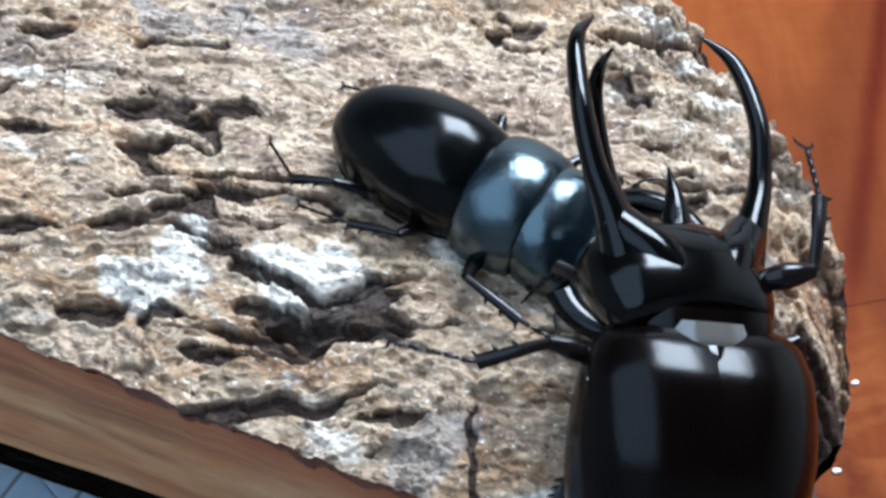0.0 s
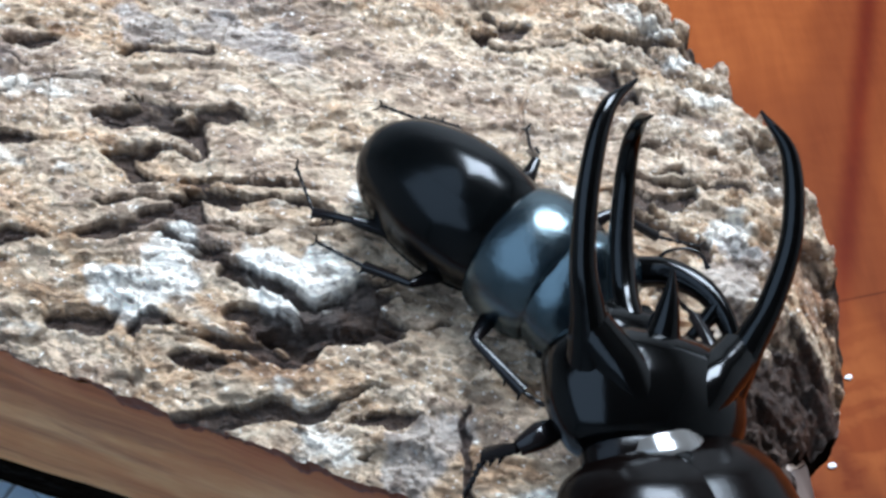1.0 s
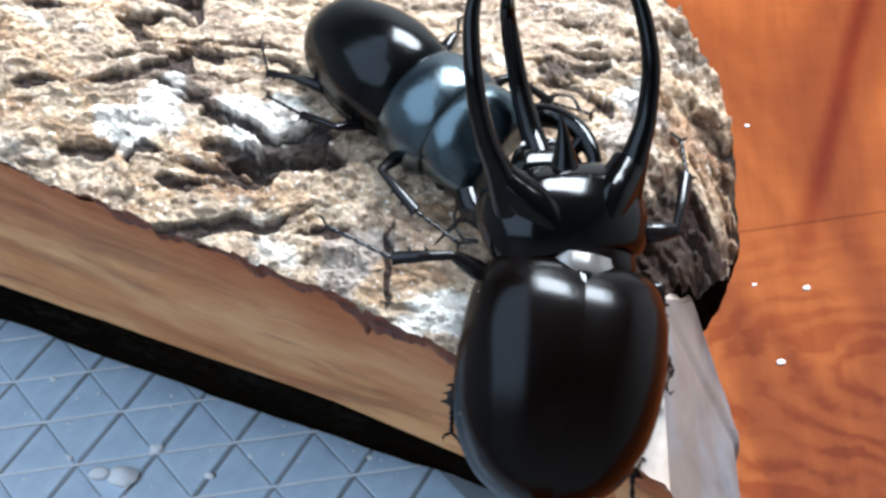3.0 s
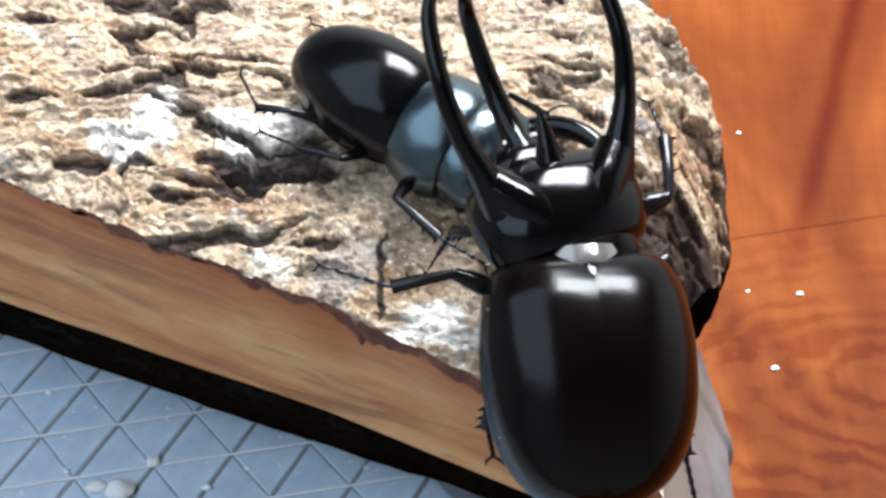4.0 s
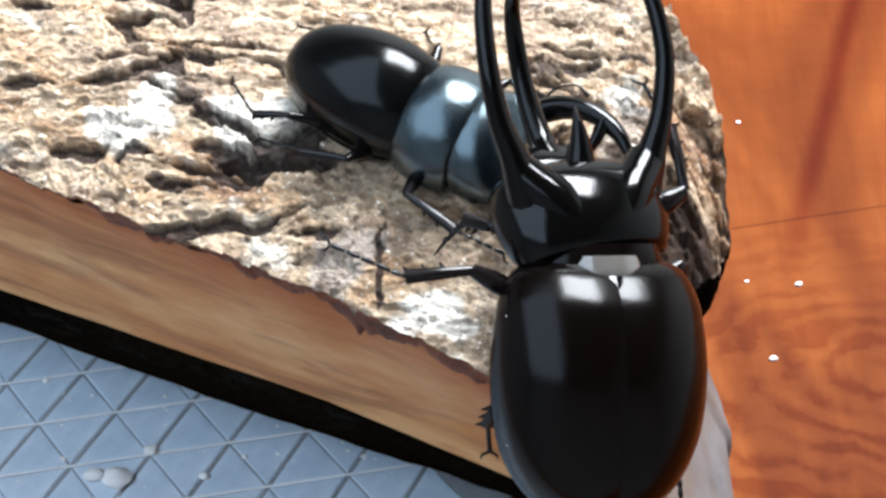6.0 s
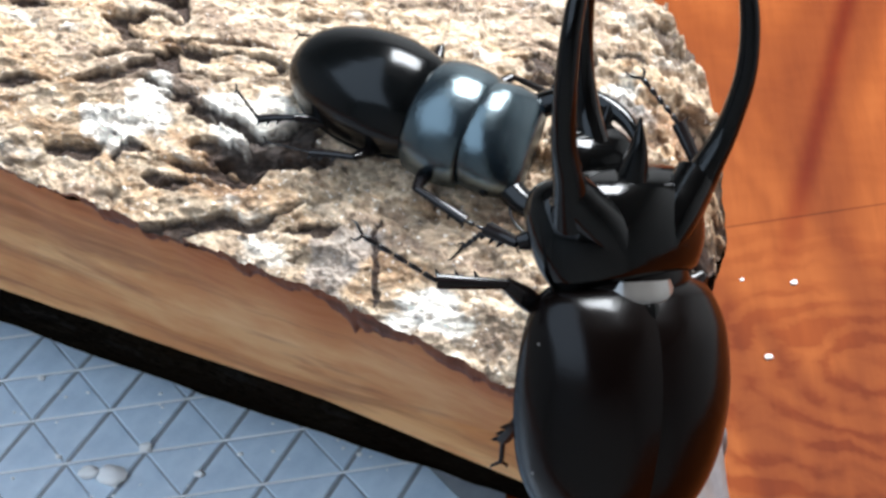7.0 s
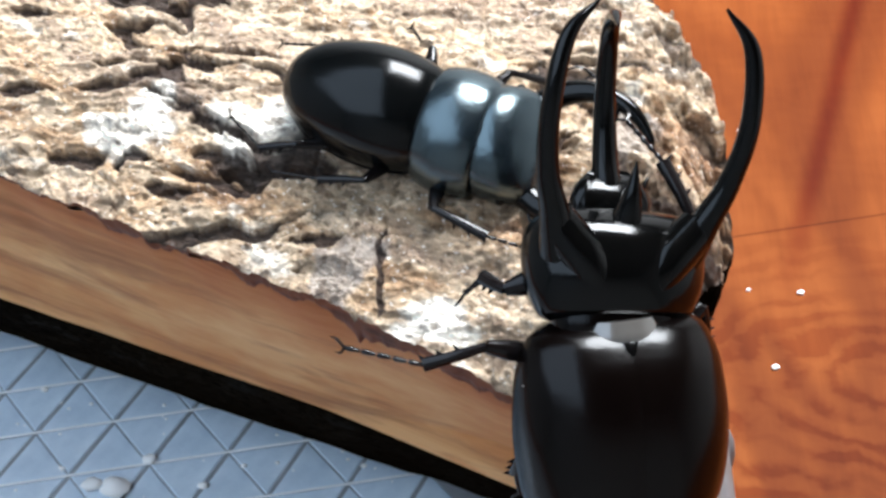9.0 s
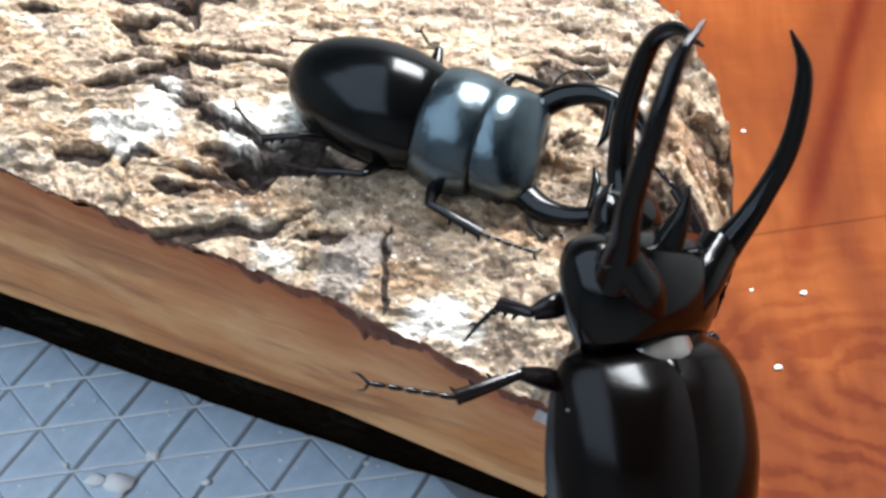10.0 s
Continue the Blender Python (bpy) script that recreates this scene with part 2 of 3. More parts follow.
M_MAT = mat_material("grey_rubber", (0.46, 0.56, 0.67), (0.66, 0.75, 0.84), 0.4)
M_GROOVE = mat_material("dark_rubber", (0.19, 0.20, 0.22), (0.30, 0.31, 0.33), 0.6)
M_RIDGE = mat_material("pale_seam", (0.80, 0.81, 0.82), (0.88, 0.89, 0.90), 0.5)
M_CRUMB = mat_material("white_crumb", (0.86, 0.85, 0.83), (0.94, 0.93, 0.91), 0.6)
M_WALL = mat_material("pale_wall_paint", (0.34, 0.34, 0.335), (0.42, 0.42, 0.41), 0.8)
M_CEILING = mat_material("dark_stained_boards", (0.06, 0.05, 0.042), (0.10, 0.085, 0.07), 0.7)
M_FLOOR = mat_material("dull_floor", (0.30, 0.30, 0.30), (0.42, 0.41, 0.40), 0.7)


# ---- mesh helpers ----
def finish(bm, name):
    bmesh.ops.recalc_face_normals(bm, faces=bm.faces)
    for e in bm.edges:
        if len(e.link_faces) == 2 and e.calc_face_angle() > 1.05:
            e.smooth = False
    me = bpy.data.meshes.new(name)
    bm.to_mesh(me)
    bm.free()
    for p in me.polygons:
        p.use_smooth = True
    return me


def part(name, bm, mat, parent=None, label=""):
    me = bm if isinstance(bm, bpy.types.Mesh) else finish(bm, name)
    if mat and not me.materials:
        me.materials.append(mat)
    ob = new(name, me)
    ob.parent = parent
    return tagged(ob, label)


def thing(name, label, category, group="", kind=""):
    return tagged(new(name), label, category, group, kind)


def rings(bm, loops, closed=True, cap=True):
    """Skins a row of loops of points."""
    vs = [[bm.verts.new(p) for p in lp] for lp in loops]
    k = len(vs[0])
    for a, b in zip(vs, vs[1:]):
        for i in range(k if closed else k - 1):
            j = (i + 1) % k
            bm.faces.new((a[i], a[j], b[j], b[i]))
    if cap and closed:
        bm.faces.new(vs[0])
        bm.faces.new(vs[-1])
    return bm


def spline(pts, n):
    """A smooth curve of n points through pts (tuples of any length)."""
    p = np.array(pts, float)
    p = np.vstack([2 * p[0] - p[1], p, 2 * p[-1] - p[-2]])
    out = []
    m = len(p) - 3
    for s in np.linspace(0, m, n):
        i = min(int(s), m - 1)
        t = s - i
        a, b, c, d = p[i:i + 4]
        out.append(0.5 * (2 * b + (c - a) * t + (2 * a - 5 * b + 4 * c - d) * t * t + (3 * b - a - 3 * c + d) * t ** 3))
    return np.array(out)


def tube(bm, pts, n=16, sides=10, flat=1.0):
    """A bent, tapered rod; pts are x, y, z, radius. flat squeezes it along its own upward side."""
    q = spline(pts, n)
    loops, side = [], None
    for i in range(n):
        d = Vector(q[min(i + 1, n - 1)][:3] - q[max(i - 1, 0)][:3]).normalized()
        if side is None:
            side = d.cross(Vector((0, 0, 1)) if abs(d.z) < 0.9 else Vector((1, 0, 0))).normalized()
        side = (side - d * side.dot(d)).normalized()
        up = side.cross(d)
        c, r = Vector(q[i][:3]), max(q[i][3], 0.00008)
        loops.append([c + side * r * math.cos(a) + up * r * flat * math.sin(a) for a in np.linspace(0, 2 * math.pi, sides, endpoint=False)])
    return rings(bm, loops)


def dome(bm, sections, n=28, sides=26, power=2.3):
    """A closed body along x; sections are x, half width, top, bottom."""
    q = spline(sections, n)
    loops = []
    for x, w, top, bot in q:
        w, lp = max(w, 0.0003), []
        for a in np.linspace(0, 2 * math.pi, sides, endpoint=False):
            c, s = math.cos(a), math.sin(a)
            y = w * math.copysign(abs(c) ** (2 / power), c)
            h = max(top, 0.0002) if s > 0 else max(bot, 0.0002)
            lp.append(Vector((x, y, h * math.copysign(abs(s) ** (2 / power), s))))
        loops.append(lp)
    return rings(bm, loops)


def elytron(bm, sections, sign, n=34, k=14, gap=0.00002, thick=0.0005, bulge=0.0):
    """One wing case: half a vault from the seam to the rolled side edge."""
    q = spline(sections, n)
    outer, inner = [], []
    for x, w, top, low in q:
        w, top = max(w, 0.0006), max(top, 0.0004)
        o, e = [], []
        for a in np.linspace(0, math.pi / 2 + 0.12, k):
            y = gap + (w - gap) * math.sin(min(a, math.pi / 2)) ** 0.9
            z = top * max(0.0, math.cos(a)) ** 0.85 + low * (a / (math.pi / 2)) ** 3
            groove = 0.00003 * math.exp(-((y - gap) / 0.0004) ** 2)
            z -= groove
            z += bulge * math.sin(math.pi * min(1.0, y / w)) * min(1.0, top / 0.008)
            if a > math.pi / 2:
                y -= 0.0006
            o.append(Vector((x, sign * y, z)))
            e.append(Vector((x, sign * max(y - thick, 0.0001), z - thick)))
        outer.append(o)
        inner.append(e)
    loops = [o + e[::-1] for o, e in zip(outer, inner)]
    return rings(bm, loops)


# numpy value noise, for relief
def lattice(i, j, seed):
    h = np.sin(i * 127.1 + j * 311.7 + seed * 74.7) * 43758.5453
    return h - np.floor(h)


def vnoise(x, y, seed=0.0):
    i, j = np.floor(x), np.floor(y)
    fx, fy = x - i, y - j
    fx, fy = fx * fx * (3 - 2 * fx), fy * fy * (3 - 2 * fy)
    a, b = lattice(i, j, seed), lattice(i + 1, j, seed)
    c, d = lattice(i, j + 1, seed), lattice(i + 1, j + 1, seed)
    return 2 * (a + (b - a) * fx + (c - a) * fy + (a - b - c + d) * fx * fy) - 1


def fbm(x, y, seed=0.0, octaves=4):
    total, amp, norm = 0, 1.0, 0.0
    for k in range(octaves):
        total = total + amp * vnoise(x * 2 ** k, y * 2 ** k, seed + 17 * k)
        norm += amp
        amp *= 0.5
    return total / norm


def grid_mesh(name, xyz, keep=None):
    """A mesh from an array of rows x columns x 3; keep marks the faces that stay."""
    r, c, _ = xyz.shape
    idx = np.arange(r * c).reshape(r, c)
    f = np.stack([idx[:-1, :-1], idx[:-1, 1:], idx[1:, 1:], idx[1:, :-1]], -1).reshape(-1, 4)
    if keep is not None:
        f = f[keep.reshape(-1)]
    me = bpy.data.meshes.new(name)
    me.from_pydata(xyz.reshape(-1, 3).tolist(), [], f.tolist())
    me.update()
    for p in me.polygons:
        p.use_smooth = True
    return me


# ---- the table, the floor under it ----
MAT_Z, LOG_Z = 0.003, 0.062


def build_table():
    bm = bmesh.new()
    bmesh.ops.create_cube(bm, size=1, matrix=Matrix.Translation((0.1, 0.35, -0.016)) @ Matrix.Diagonal((1.5, 1.3, 0.03, 1)))
    bmesh.ops.bevel(bm, geom=bm.edges[:], offset=0.003, segments=2, affect="EDGES")
    top = part("tabletop", bm, M_TABLE)
    for p in top.data.polygons:
        p.use_smooth = False
    t = thing("table", "orange varnished wooden table with swirling grain", "table")
    top.parent = t
    top.location.z = 0.001
    for sx in (-0.58, 0.78):
        for sy in (-0.23, 0.93):
            bm = bmesh.new()
            rings(bm, [[(sx + a * s, sy + b * s, z) for a, b in ((-1, -1), (1, -1), (1, 1), (-1, 1))] for z, s in ((-0.74, 0.022), (-0.03, 0.03))])
            part("leg", bm, M_TABLE, t)


def box(lo, hi, bevel=0.0):
    bm = bmesh.new()
    mid, size = [(p + q) / 2 for p, q in zip(lo, hi)], [q - p for p, q in zip(lo, hi)]
    bmesh.ops.create_cube(bm, size=1, matrix=Matrix.Translation(mid) @ Matrix.Diagonal((*size, 1)))
    if bevel:
        bmesh.ops.bevel(bm, geom=bm.edges[:], offset=bevel, segments=2, affect="EDGES")
    return bm


def build_room():
    x0, x1, y0, y1, z0, z1 = -2.5, 1.9, -1.6, 2.1, -0.74, CEILING_Z
    # the ceiling round its two openings: strips along y, cut where an opening lies
    (ax, ay), aside = SKYLIGHTS[1][0], SKYLIGHTS[1][1] / 2
    (bx, by), bside = SKYLIGHTS[0][0], SKYLIGHTS[0][1] / 2
    lids = [((x0 - 0.1, ax - aside), None), ((ax - aside, ax + aside), (ay - aside, ay + aside)), ((ax + aside, bx - bside), None), ((bx - bside, bx + bside), (by - bside, by + bside)), ((bx + bside, x1 + 0.1), None)]
    ceiling = []
    for (p, q), gap in lids:
        for r, t in ([(y0 - 0.1, y1 + 0.1)] if gap is None else [(y0 - 0.1, gap[0]), (gap[1], y1 + 0.1)]):
            ceiling.append(((p, r, z1), (q, t, z1 + 0.1)))
    pale = "plain pale painted wall"
    for name, boxes, mat, label in (
            ("floor", [((x0, y0, z0 - 0.1), (x1, y1, z0))], M_FLOOR, "plain dull grey floor under the table"),
            ("wall_west", [((x0 - 0.1, y0 - 0.1, z0 - 0.1), (x0, y1 + 0.1, z1))], M_WALL, pale),
            ("wall_east", [((x1, y0 - 0.1, z0 - 0.1), (x1 + 0.1, y1 + 0.1, z1))], M_WALL, pale),
            ("wall_south", [((x0, y0 - 0.1, z0 - 0.1), (x1, y0, z1))], M_WALL, pale),
            ("wall_north", [((x0, y1, z0 - 0.1), (x1, y1 + 0.1, z1))], M_WALL, pale),
            ("ceiling", ceiling, M_CEILING, "dark stained boarded ceiling with two skylights")):
        bm = bmesh.new()
        for lo, hi in boxes:
            mid, size = [(p + q) / 2 for p, q in zip(lo, hi)], [q - p for p, q in zip(lo, hi)]
            bmesh.ops.create_cube(bm, size=1, matrix=Matrix.Translation(mid) @ Matrix.Diagonal((*size, 1)))
        ob = tagged(part(name, bm, mat), label, name.split("_")[0], kind="structure")
        for p in ob.data.polygons:
            p.use_smooth = False
    for k, ((sx, sy), side, power, colour) in enumerate(SKYLIGHTS):
        win, h = thing("window_%d" % (k + 1), "square skylight with a slim white frame", "window", kind="structure"), side / 2
        for lo, hi in (((-h, -h), (h, -h + 0.03)), ((-h, h - 0.03), (h, h)), ((-h, -h + 0.03), (-h + 0.03, h - 0.03)), ((h - 0.03, -h + 0.03), (h, h - 0.03))):
            part("window_frame", box((sx + lo[0], sy + lo[1], z1 + 0.02), (sx + hi[0], sy + hi[1], z1 + 0.06), 0.003), M_WALL, win)


build_table()
build_room()


# ---- the log ----
TURN_LOG = math.atan2(-0.399, 0.917)
LOG_AT = Matrix.Translation((0, 0.167, 0)) @ Matrix.Rotation(TURN_LOG, 4, "Z")
U0 = -0.20


def end_u(v):
    return np.interp(v, [-0.02, -0.004, 0.012, 0.032, 0.042, 0.055, 0.06, 0.072, 0.082, 0.098, 0.115, 0.14, 0.20], [0.124, 0.116, 0.108, 0.0985, 0.102, 0.108, 0.109, 0.106, 0.100, 0.087, 0.069, 0.046, -0.005])


def end_fall(v):
    return np.interp(v, [0, 0.03, 0.05, 0.07, 0.085, 0.10], [0.25, 0.35, 0.85, 0.95, 0.40, 0.12])


def edge_v(u):
    return -0.003 - 0.009 * np.clip((u - 0.04) / 0.08, 0, 1.2) + 0.0020 * fbm(u * 90, u * 0 + 3.3, 5, 5)


# hollows in the bark: along, across, half length, half width, depth
HOLLOWS = [(-0.047, 0.007, 0.006, 0.0022, 0.004), (0.006, 0.020, 0.012, 0.0026, 0.006), (-0.030, 0.011, 0.006, 0.0015, 0.003),
           (-0.018, 0.007, 0.005, 0.0015, 0.003), (-0.027, 0.048, 0.012, 0.0013, 0.004), (-0.084, 0.040, 0.007, 0.0016, 0.004),
           (-0.061, 0.057, 0.009, 0.0018, 0.004), (0.023, 0.008, 0.006, 0.0012, 0.003), (0.033, -0.007, 0.006, 0.0014, 0.004),
           (0.047, -0.010, 0.005, 0.0016, 0.004), (-0.042, 0.037, 0.013, 0.0010, 0.003), (-0.070, 0.018, 0.006, 0.0014, 0.003),
           (-0.055, 0.056, 0.010, 0.0012, 0.003),  (-0.098, 0.071, 0.005, 0.0022, 0.004),
           (0.036, 0.125, 0.010, 0.0016, 0.005), (-0.062, 0.080, 0.012, 0.0015, 0.003), 
            (0.0415, 0.007, 0.0006, 0.009, 0.0015), (0.068, 0.085, 0.008, 0.0012, 0.003)]


# pale lichen and slate-grey scars: along, across, half length, half width
LICHEN = [(-0.039, 0.016, 0.009, 0.005), (-0.033, 0.025, 0.008, 0.007), (-0.004, 0.028, 0.014, 0.008), (0.0, 0.055, 0.006, 0.004), (0.058, 0.001, 0.012, 0.006), (0.050, 0.122, 0.004, 0.004), (0.075, 0.075, 0.006, 0.006)]
SLATE = [(0.035, 0.0065, 0.006, 0.009), (0.030, 0.000, 0.004, 0.006), (0.080, 0.060, 0.007, 0.012), (-0.050, 0.090, 0.020, 0.006), (-0.075, 0.085, 0.014, 0.005)]


def along_grain(u, v):
    return u * math.cos(GRAIN) + v * math.sin(GRAIN), v * math.cos(GRAIN) - u * math.sin(GRAIN)


def bark_top(u, v, with_split=False):
    """The height of the bark over the plan."""
    d_end = end_u(v) - u
    gu, gv = along_grain(u, v)
    z = 0.1605 - 0.0155 * np.clip(1 - (v - edge_v(u)) / 0.045, 0, 1) ** 1.7
    z = z - 0.040 * np.clip(1 - d_end / 0.030, 0, 1) ** 2.0 * end_fall(v)
    z = z - 0.07 * np.clip((v - 0.13) / 0.08, 0, 1) ** 2
    wob = fbm(u * 40, v * 40, 9, 3)
    wu = gu + 0.0030 * fbm(u * 130, v * 130, 61, 3)
    wv = gv + 0.0022 * fbm(u * 90, v * 150, 62, 3)
    near = np.clip(1 - d_end / 0.055, 0, 1) ** 0.8
    for f, g, high, cut, seed in ((22, 60, 0.0008, -0.10, 1), (48, 130, 0.0006, -0.08, 2), (80, 240, 0.0007, 0.02, 3), (150, 420, 0.00045, 0.04, 13), (50, 190, 0.0009, 0.12, 14)):
        n = fbm(wu * f + 0.5 * wob, wv * g + 0.8 * wob, seed, 5)
        k = np.clip((n - cut) / 0.025, 0, 1)
        z = z + (1 - 0.6 * near) * (high * (k * k * (3 - 2 * k) - 0.6) + high * 0.5 * n)
    lump = fbm(u * 150 + 0.5 * wob, v * 210, 71, 5)
    chip = fbm(u * 330, v * 380, 72, 4)
    z = z + near * (0.0016 * np.clip(lump / 0.10, -0.8, 0.6) + 0.0011 * np.clip(chip / 0.08, -0.7, 0.7) + 0.0008 * fbm(u * 700, v * 700, 73, 3))
    z = z + (1 - 0.7 * near) * 0.0007 * (0.5 - np.abs(fbm(gu * 120, gv * 300, 5, 4))) + 0.0006 * fbm(gu * 340, gv * 620, 6, 4)
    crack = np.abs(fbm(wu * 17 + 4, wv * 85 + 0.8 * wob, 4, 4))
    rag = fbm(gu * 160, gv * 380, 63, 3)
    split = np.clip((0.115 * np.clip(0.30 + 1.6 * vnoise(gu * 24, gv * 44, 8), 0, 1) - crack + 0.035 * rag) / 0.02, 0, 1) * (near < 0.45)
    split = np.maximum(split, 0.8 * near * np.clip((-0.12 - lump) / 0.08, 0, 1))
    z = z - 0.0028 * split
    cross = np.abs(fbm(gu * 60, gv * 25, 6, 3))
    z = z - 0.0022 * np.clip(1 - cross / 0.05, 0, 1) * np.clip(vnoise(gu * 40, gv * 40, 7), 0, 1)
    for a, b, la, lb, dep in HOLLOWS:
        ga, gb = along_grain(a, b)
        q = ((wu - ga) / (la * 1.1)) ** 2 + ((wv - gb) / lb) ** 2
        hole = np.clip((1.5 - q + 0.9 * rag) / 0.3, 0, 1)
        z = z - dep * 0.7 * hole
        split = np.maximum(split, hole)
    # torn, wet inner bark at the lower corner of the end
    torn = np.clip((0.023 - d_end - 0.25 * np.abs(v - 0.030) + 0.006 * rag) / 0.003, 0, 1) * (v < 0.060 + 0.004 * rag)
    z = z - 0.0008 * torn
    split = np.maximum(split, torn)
    return (z, split) if with_split else z


def bare(u, v):
    """Where the bark has come off at the sawn end."""
    return (v < 0.007 + 0.002 * fbm(u * 80, v * 80, 12, 3)) & (u > 0.088 + 0.06 * np.clip(v - 0.012, 0, 0.03) + 0.003 * fbm(u * 60, v * 90, 11, 3))


def build_log():
    log = thing("log", "split log with flaky tan bark and a sawn orange face", "log")
    log.matrix_basis = LOG_AT
    nu, nv = 1080, 640
    vv = np.linspace(0, 1, nv) ** 1.15
    s = np.linspace(0, 1, nu)
    S, V = np.meshgrid(s, vv, indexing="ij")
    v0 = V * 0.205
    u = U0 + S * (end_u(v0) - U0)
    v = v0 + edge_v(u) * (1 - V) ** 3
    u = U0 + S * (end_u(v) - U0) + S ** 30 * 0.003 * fbm(v * 160, v * 0, 21, 3)
    z, split = bark_top(u, v, True)
    xyz = np.stack([u, v, z], -1)
    mid_u, mid_v = u[:-1, :-1], v[:-1, :-1]
    keep = ~bare(mid_u, mid_v)
    # rolled rims: towards the sawn face and down the end
    rim = np.stack([u[:, 0], v[:, 0] + 0.0008, z[:, 0] - 0.0040 - 0.003 * np.clip((u[:, 0] + 0.01) / 0.05, 0, 1) - 0.006 * np.clip(fbm(u[:, 0] * 70, u[:, 0], 31, 6), -0.4, 1)], -1)
    rim2 = np.stack([u[:, 0], v[:, 0] + 0.006, rim[:, 2] - 0.001], -1)
    me = grid_mesh("bark", xyz, keep)
    ragged = fbm(u * 120, v * 200, 51, 4)
    for key, spots in (("lichen", LICHEN), ("slate", SLATE)):
        total = np.zeros_like(u)
        for a, b, la, lb in spots:
            total = np.maximum(total, np.clip((1.05 - np.sqrt(((u - a) / la) ** 2 + ((v - b) / lb) ** 2) + 0.9 * ragged) * 4, 0, 1))
        at = me.attributes.new(key, "FLOAT", "POINT")
        at.data.foreach_set("value", ((0.85 if key == "lichen" else 0.6) * total).reshape(-1).astype(np.float32))
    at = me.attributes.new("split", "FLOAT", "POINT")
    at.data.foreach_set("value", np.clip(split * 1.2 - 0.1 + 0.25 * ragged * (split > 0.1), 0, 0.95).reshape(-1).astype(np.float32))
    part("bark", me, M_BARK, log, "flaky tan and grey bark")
    strip = np.stack([xyz[:, 0], (xyz[:, 0] + rim) / 2 + [0, -0.0004, 0], rim, rim2], 1)
    part("bark_rim", grid_mesh("bark_rim", strip, np.repeat(keep[:, :1], 3, 1)), M_INNER, log, "reddish-brown inner bark along the sawn edge")
    rows = []
    for k, f in enumerate(np.linspace(0, 1, 14)):
        e = xyz[-1].copy()
        e[:, 2] = e[:, 2] * (1 - f) + LOG_Z * f
        e[:, 0] += -0.010 * f ** 1.2 + 0.0022 * fbm(e[:, 1] * 130, e[:, 2] * 130, 41, 4) * (f > 0)
        rows.append(e)
    side = np.stack(rows, 0)[:, 60:]
    keep_side = side[:-1, :-1, 1] > 0.036
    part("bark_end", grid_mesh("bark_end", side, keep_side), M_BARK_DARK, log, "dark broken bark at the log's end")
    # the sawn face
    uu = np.linspace(U0, 0.121, 90)
    ev = edge_v(uu) + 0.0014
    zt = bark_top(uu, ev) - 0.0035
    face = []
    for f in np.linspace(0, 1, 14):
        w = ev * (1 - f) + (0.0095 + 0.09 * (uu + 0.08) * (uu < 0.1)) * f * 0.8 + 0.004 * f * (uu > 0.02) * np.clip((uu - 0.02) / 0.08, 0, 1)
        face.append(np.stack([uu, w + 0.0003 * fbm(uu * 60, uu * 0 + f * 5, 14, 3), zt * (1 - f) + LOG_Z * f], -1))
    face = np.stack(face, 0)
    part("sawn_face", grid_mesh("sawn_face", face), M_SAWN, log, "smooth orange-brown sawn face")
    # bare wood on top of the end, and the end cut
    n = 40
    bu, bv = np.meshgrid(np.linspace(0, 1, n), np.linspace(-0.0095, 0.046, n), indexing="ij")
    ue = end_u(bv)
    bu = 0.086 + bu * (ue - 0.086)
    smooth = 0.1605 - 0.0155 * np.clip(1 - (bv + 0.008) / 0.045, 0, 1) ** 1.7 - 0.040 * np.clip(1 - (ue - bu) / 0.030, 0, 1) ** 2 * end_fall(bv)
    bz = smooth - 0.0062 + 0.0007 * fbm(bu * 60, bv * 260, 15, 3)
    part("bare_wood", grid_mesh("bare_wood", np.stack([bu, bv, bz], -1)), M_BARE, log, "pale bare wood where the bark is gone")
    end = []
    for f in np.linspace(0, 1, 16):
        e = np.stack([bu[-1] + np.interp(bv[-1], [0.035, 0.046], [0.026, 0.015]) * min(1.0, f / 0.62), bv[-1], bz[-1] * (1 - f) + LOG_Z * f], -1)
        e[:, 0] += 0.0006 * fbm(e[:, 1] * 90, e[:, 2] * 90, 16, 3)
        end.append(e)
    part("end_cut", grid_mesh("end_cut", np.stack(end, 0)), M_END, log, "weathered grey cut end")
    # the far cut end and the back, out of sight
    for name, line, mat, label in (("end_cut", xyz[0], M_END, "weathered grey cut end"), ("bark_back", xyz[:, -1], M_BARK, "flaky tan bark on the log's back")):
        rows = []
        for f in np.linspace(0, 1, 12):
            e = line.copy()
            e[:, 2] = e[:, 2] * (1 - f) + LOG_Z * f
            rows.append(e)
        part(name, grid_mesh(name, np.stack(rows, 0)), mat, log, label)
    bm = bmesh.new()
    rings(bm, [[(U0, 0.014, z), (0.10, 0.014, z), (0.10, 0.06, z), (0.03, 0.135, z), (-0.02, 0.19, z), (U0, 0.19, z)] for z in (LOG_Z, 0.118)])
    part("core", bm, M_SAWN, log)
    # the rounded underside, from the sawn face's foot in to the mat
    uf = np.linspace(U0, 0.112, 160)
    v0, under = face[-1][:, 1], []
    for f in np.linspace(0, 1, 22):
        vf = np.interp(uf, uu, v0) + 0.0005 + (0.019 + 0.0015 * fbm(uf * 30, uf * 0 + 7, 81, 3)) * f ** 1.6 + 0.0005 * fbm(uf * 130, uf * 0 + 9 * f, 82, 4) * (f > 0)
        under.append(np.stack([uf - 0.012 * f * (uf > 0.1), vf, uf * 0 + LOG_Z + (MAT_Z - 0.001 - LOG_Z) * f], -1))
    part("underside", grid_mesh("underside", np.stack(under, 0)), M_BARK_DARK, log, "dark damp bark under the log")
    return log


build_log()


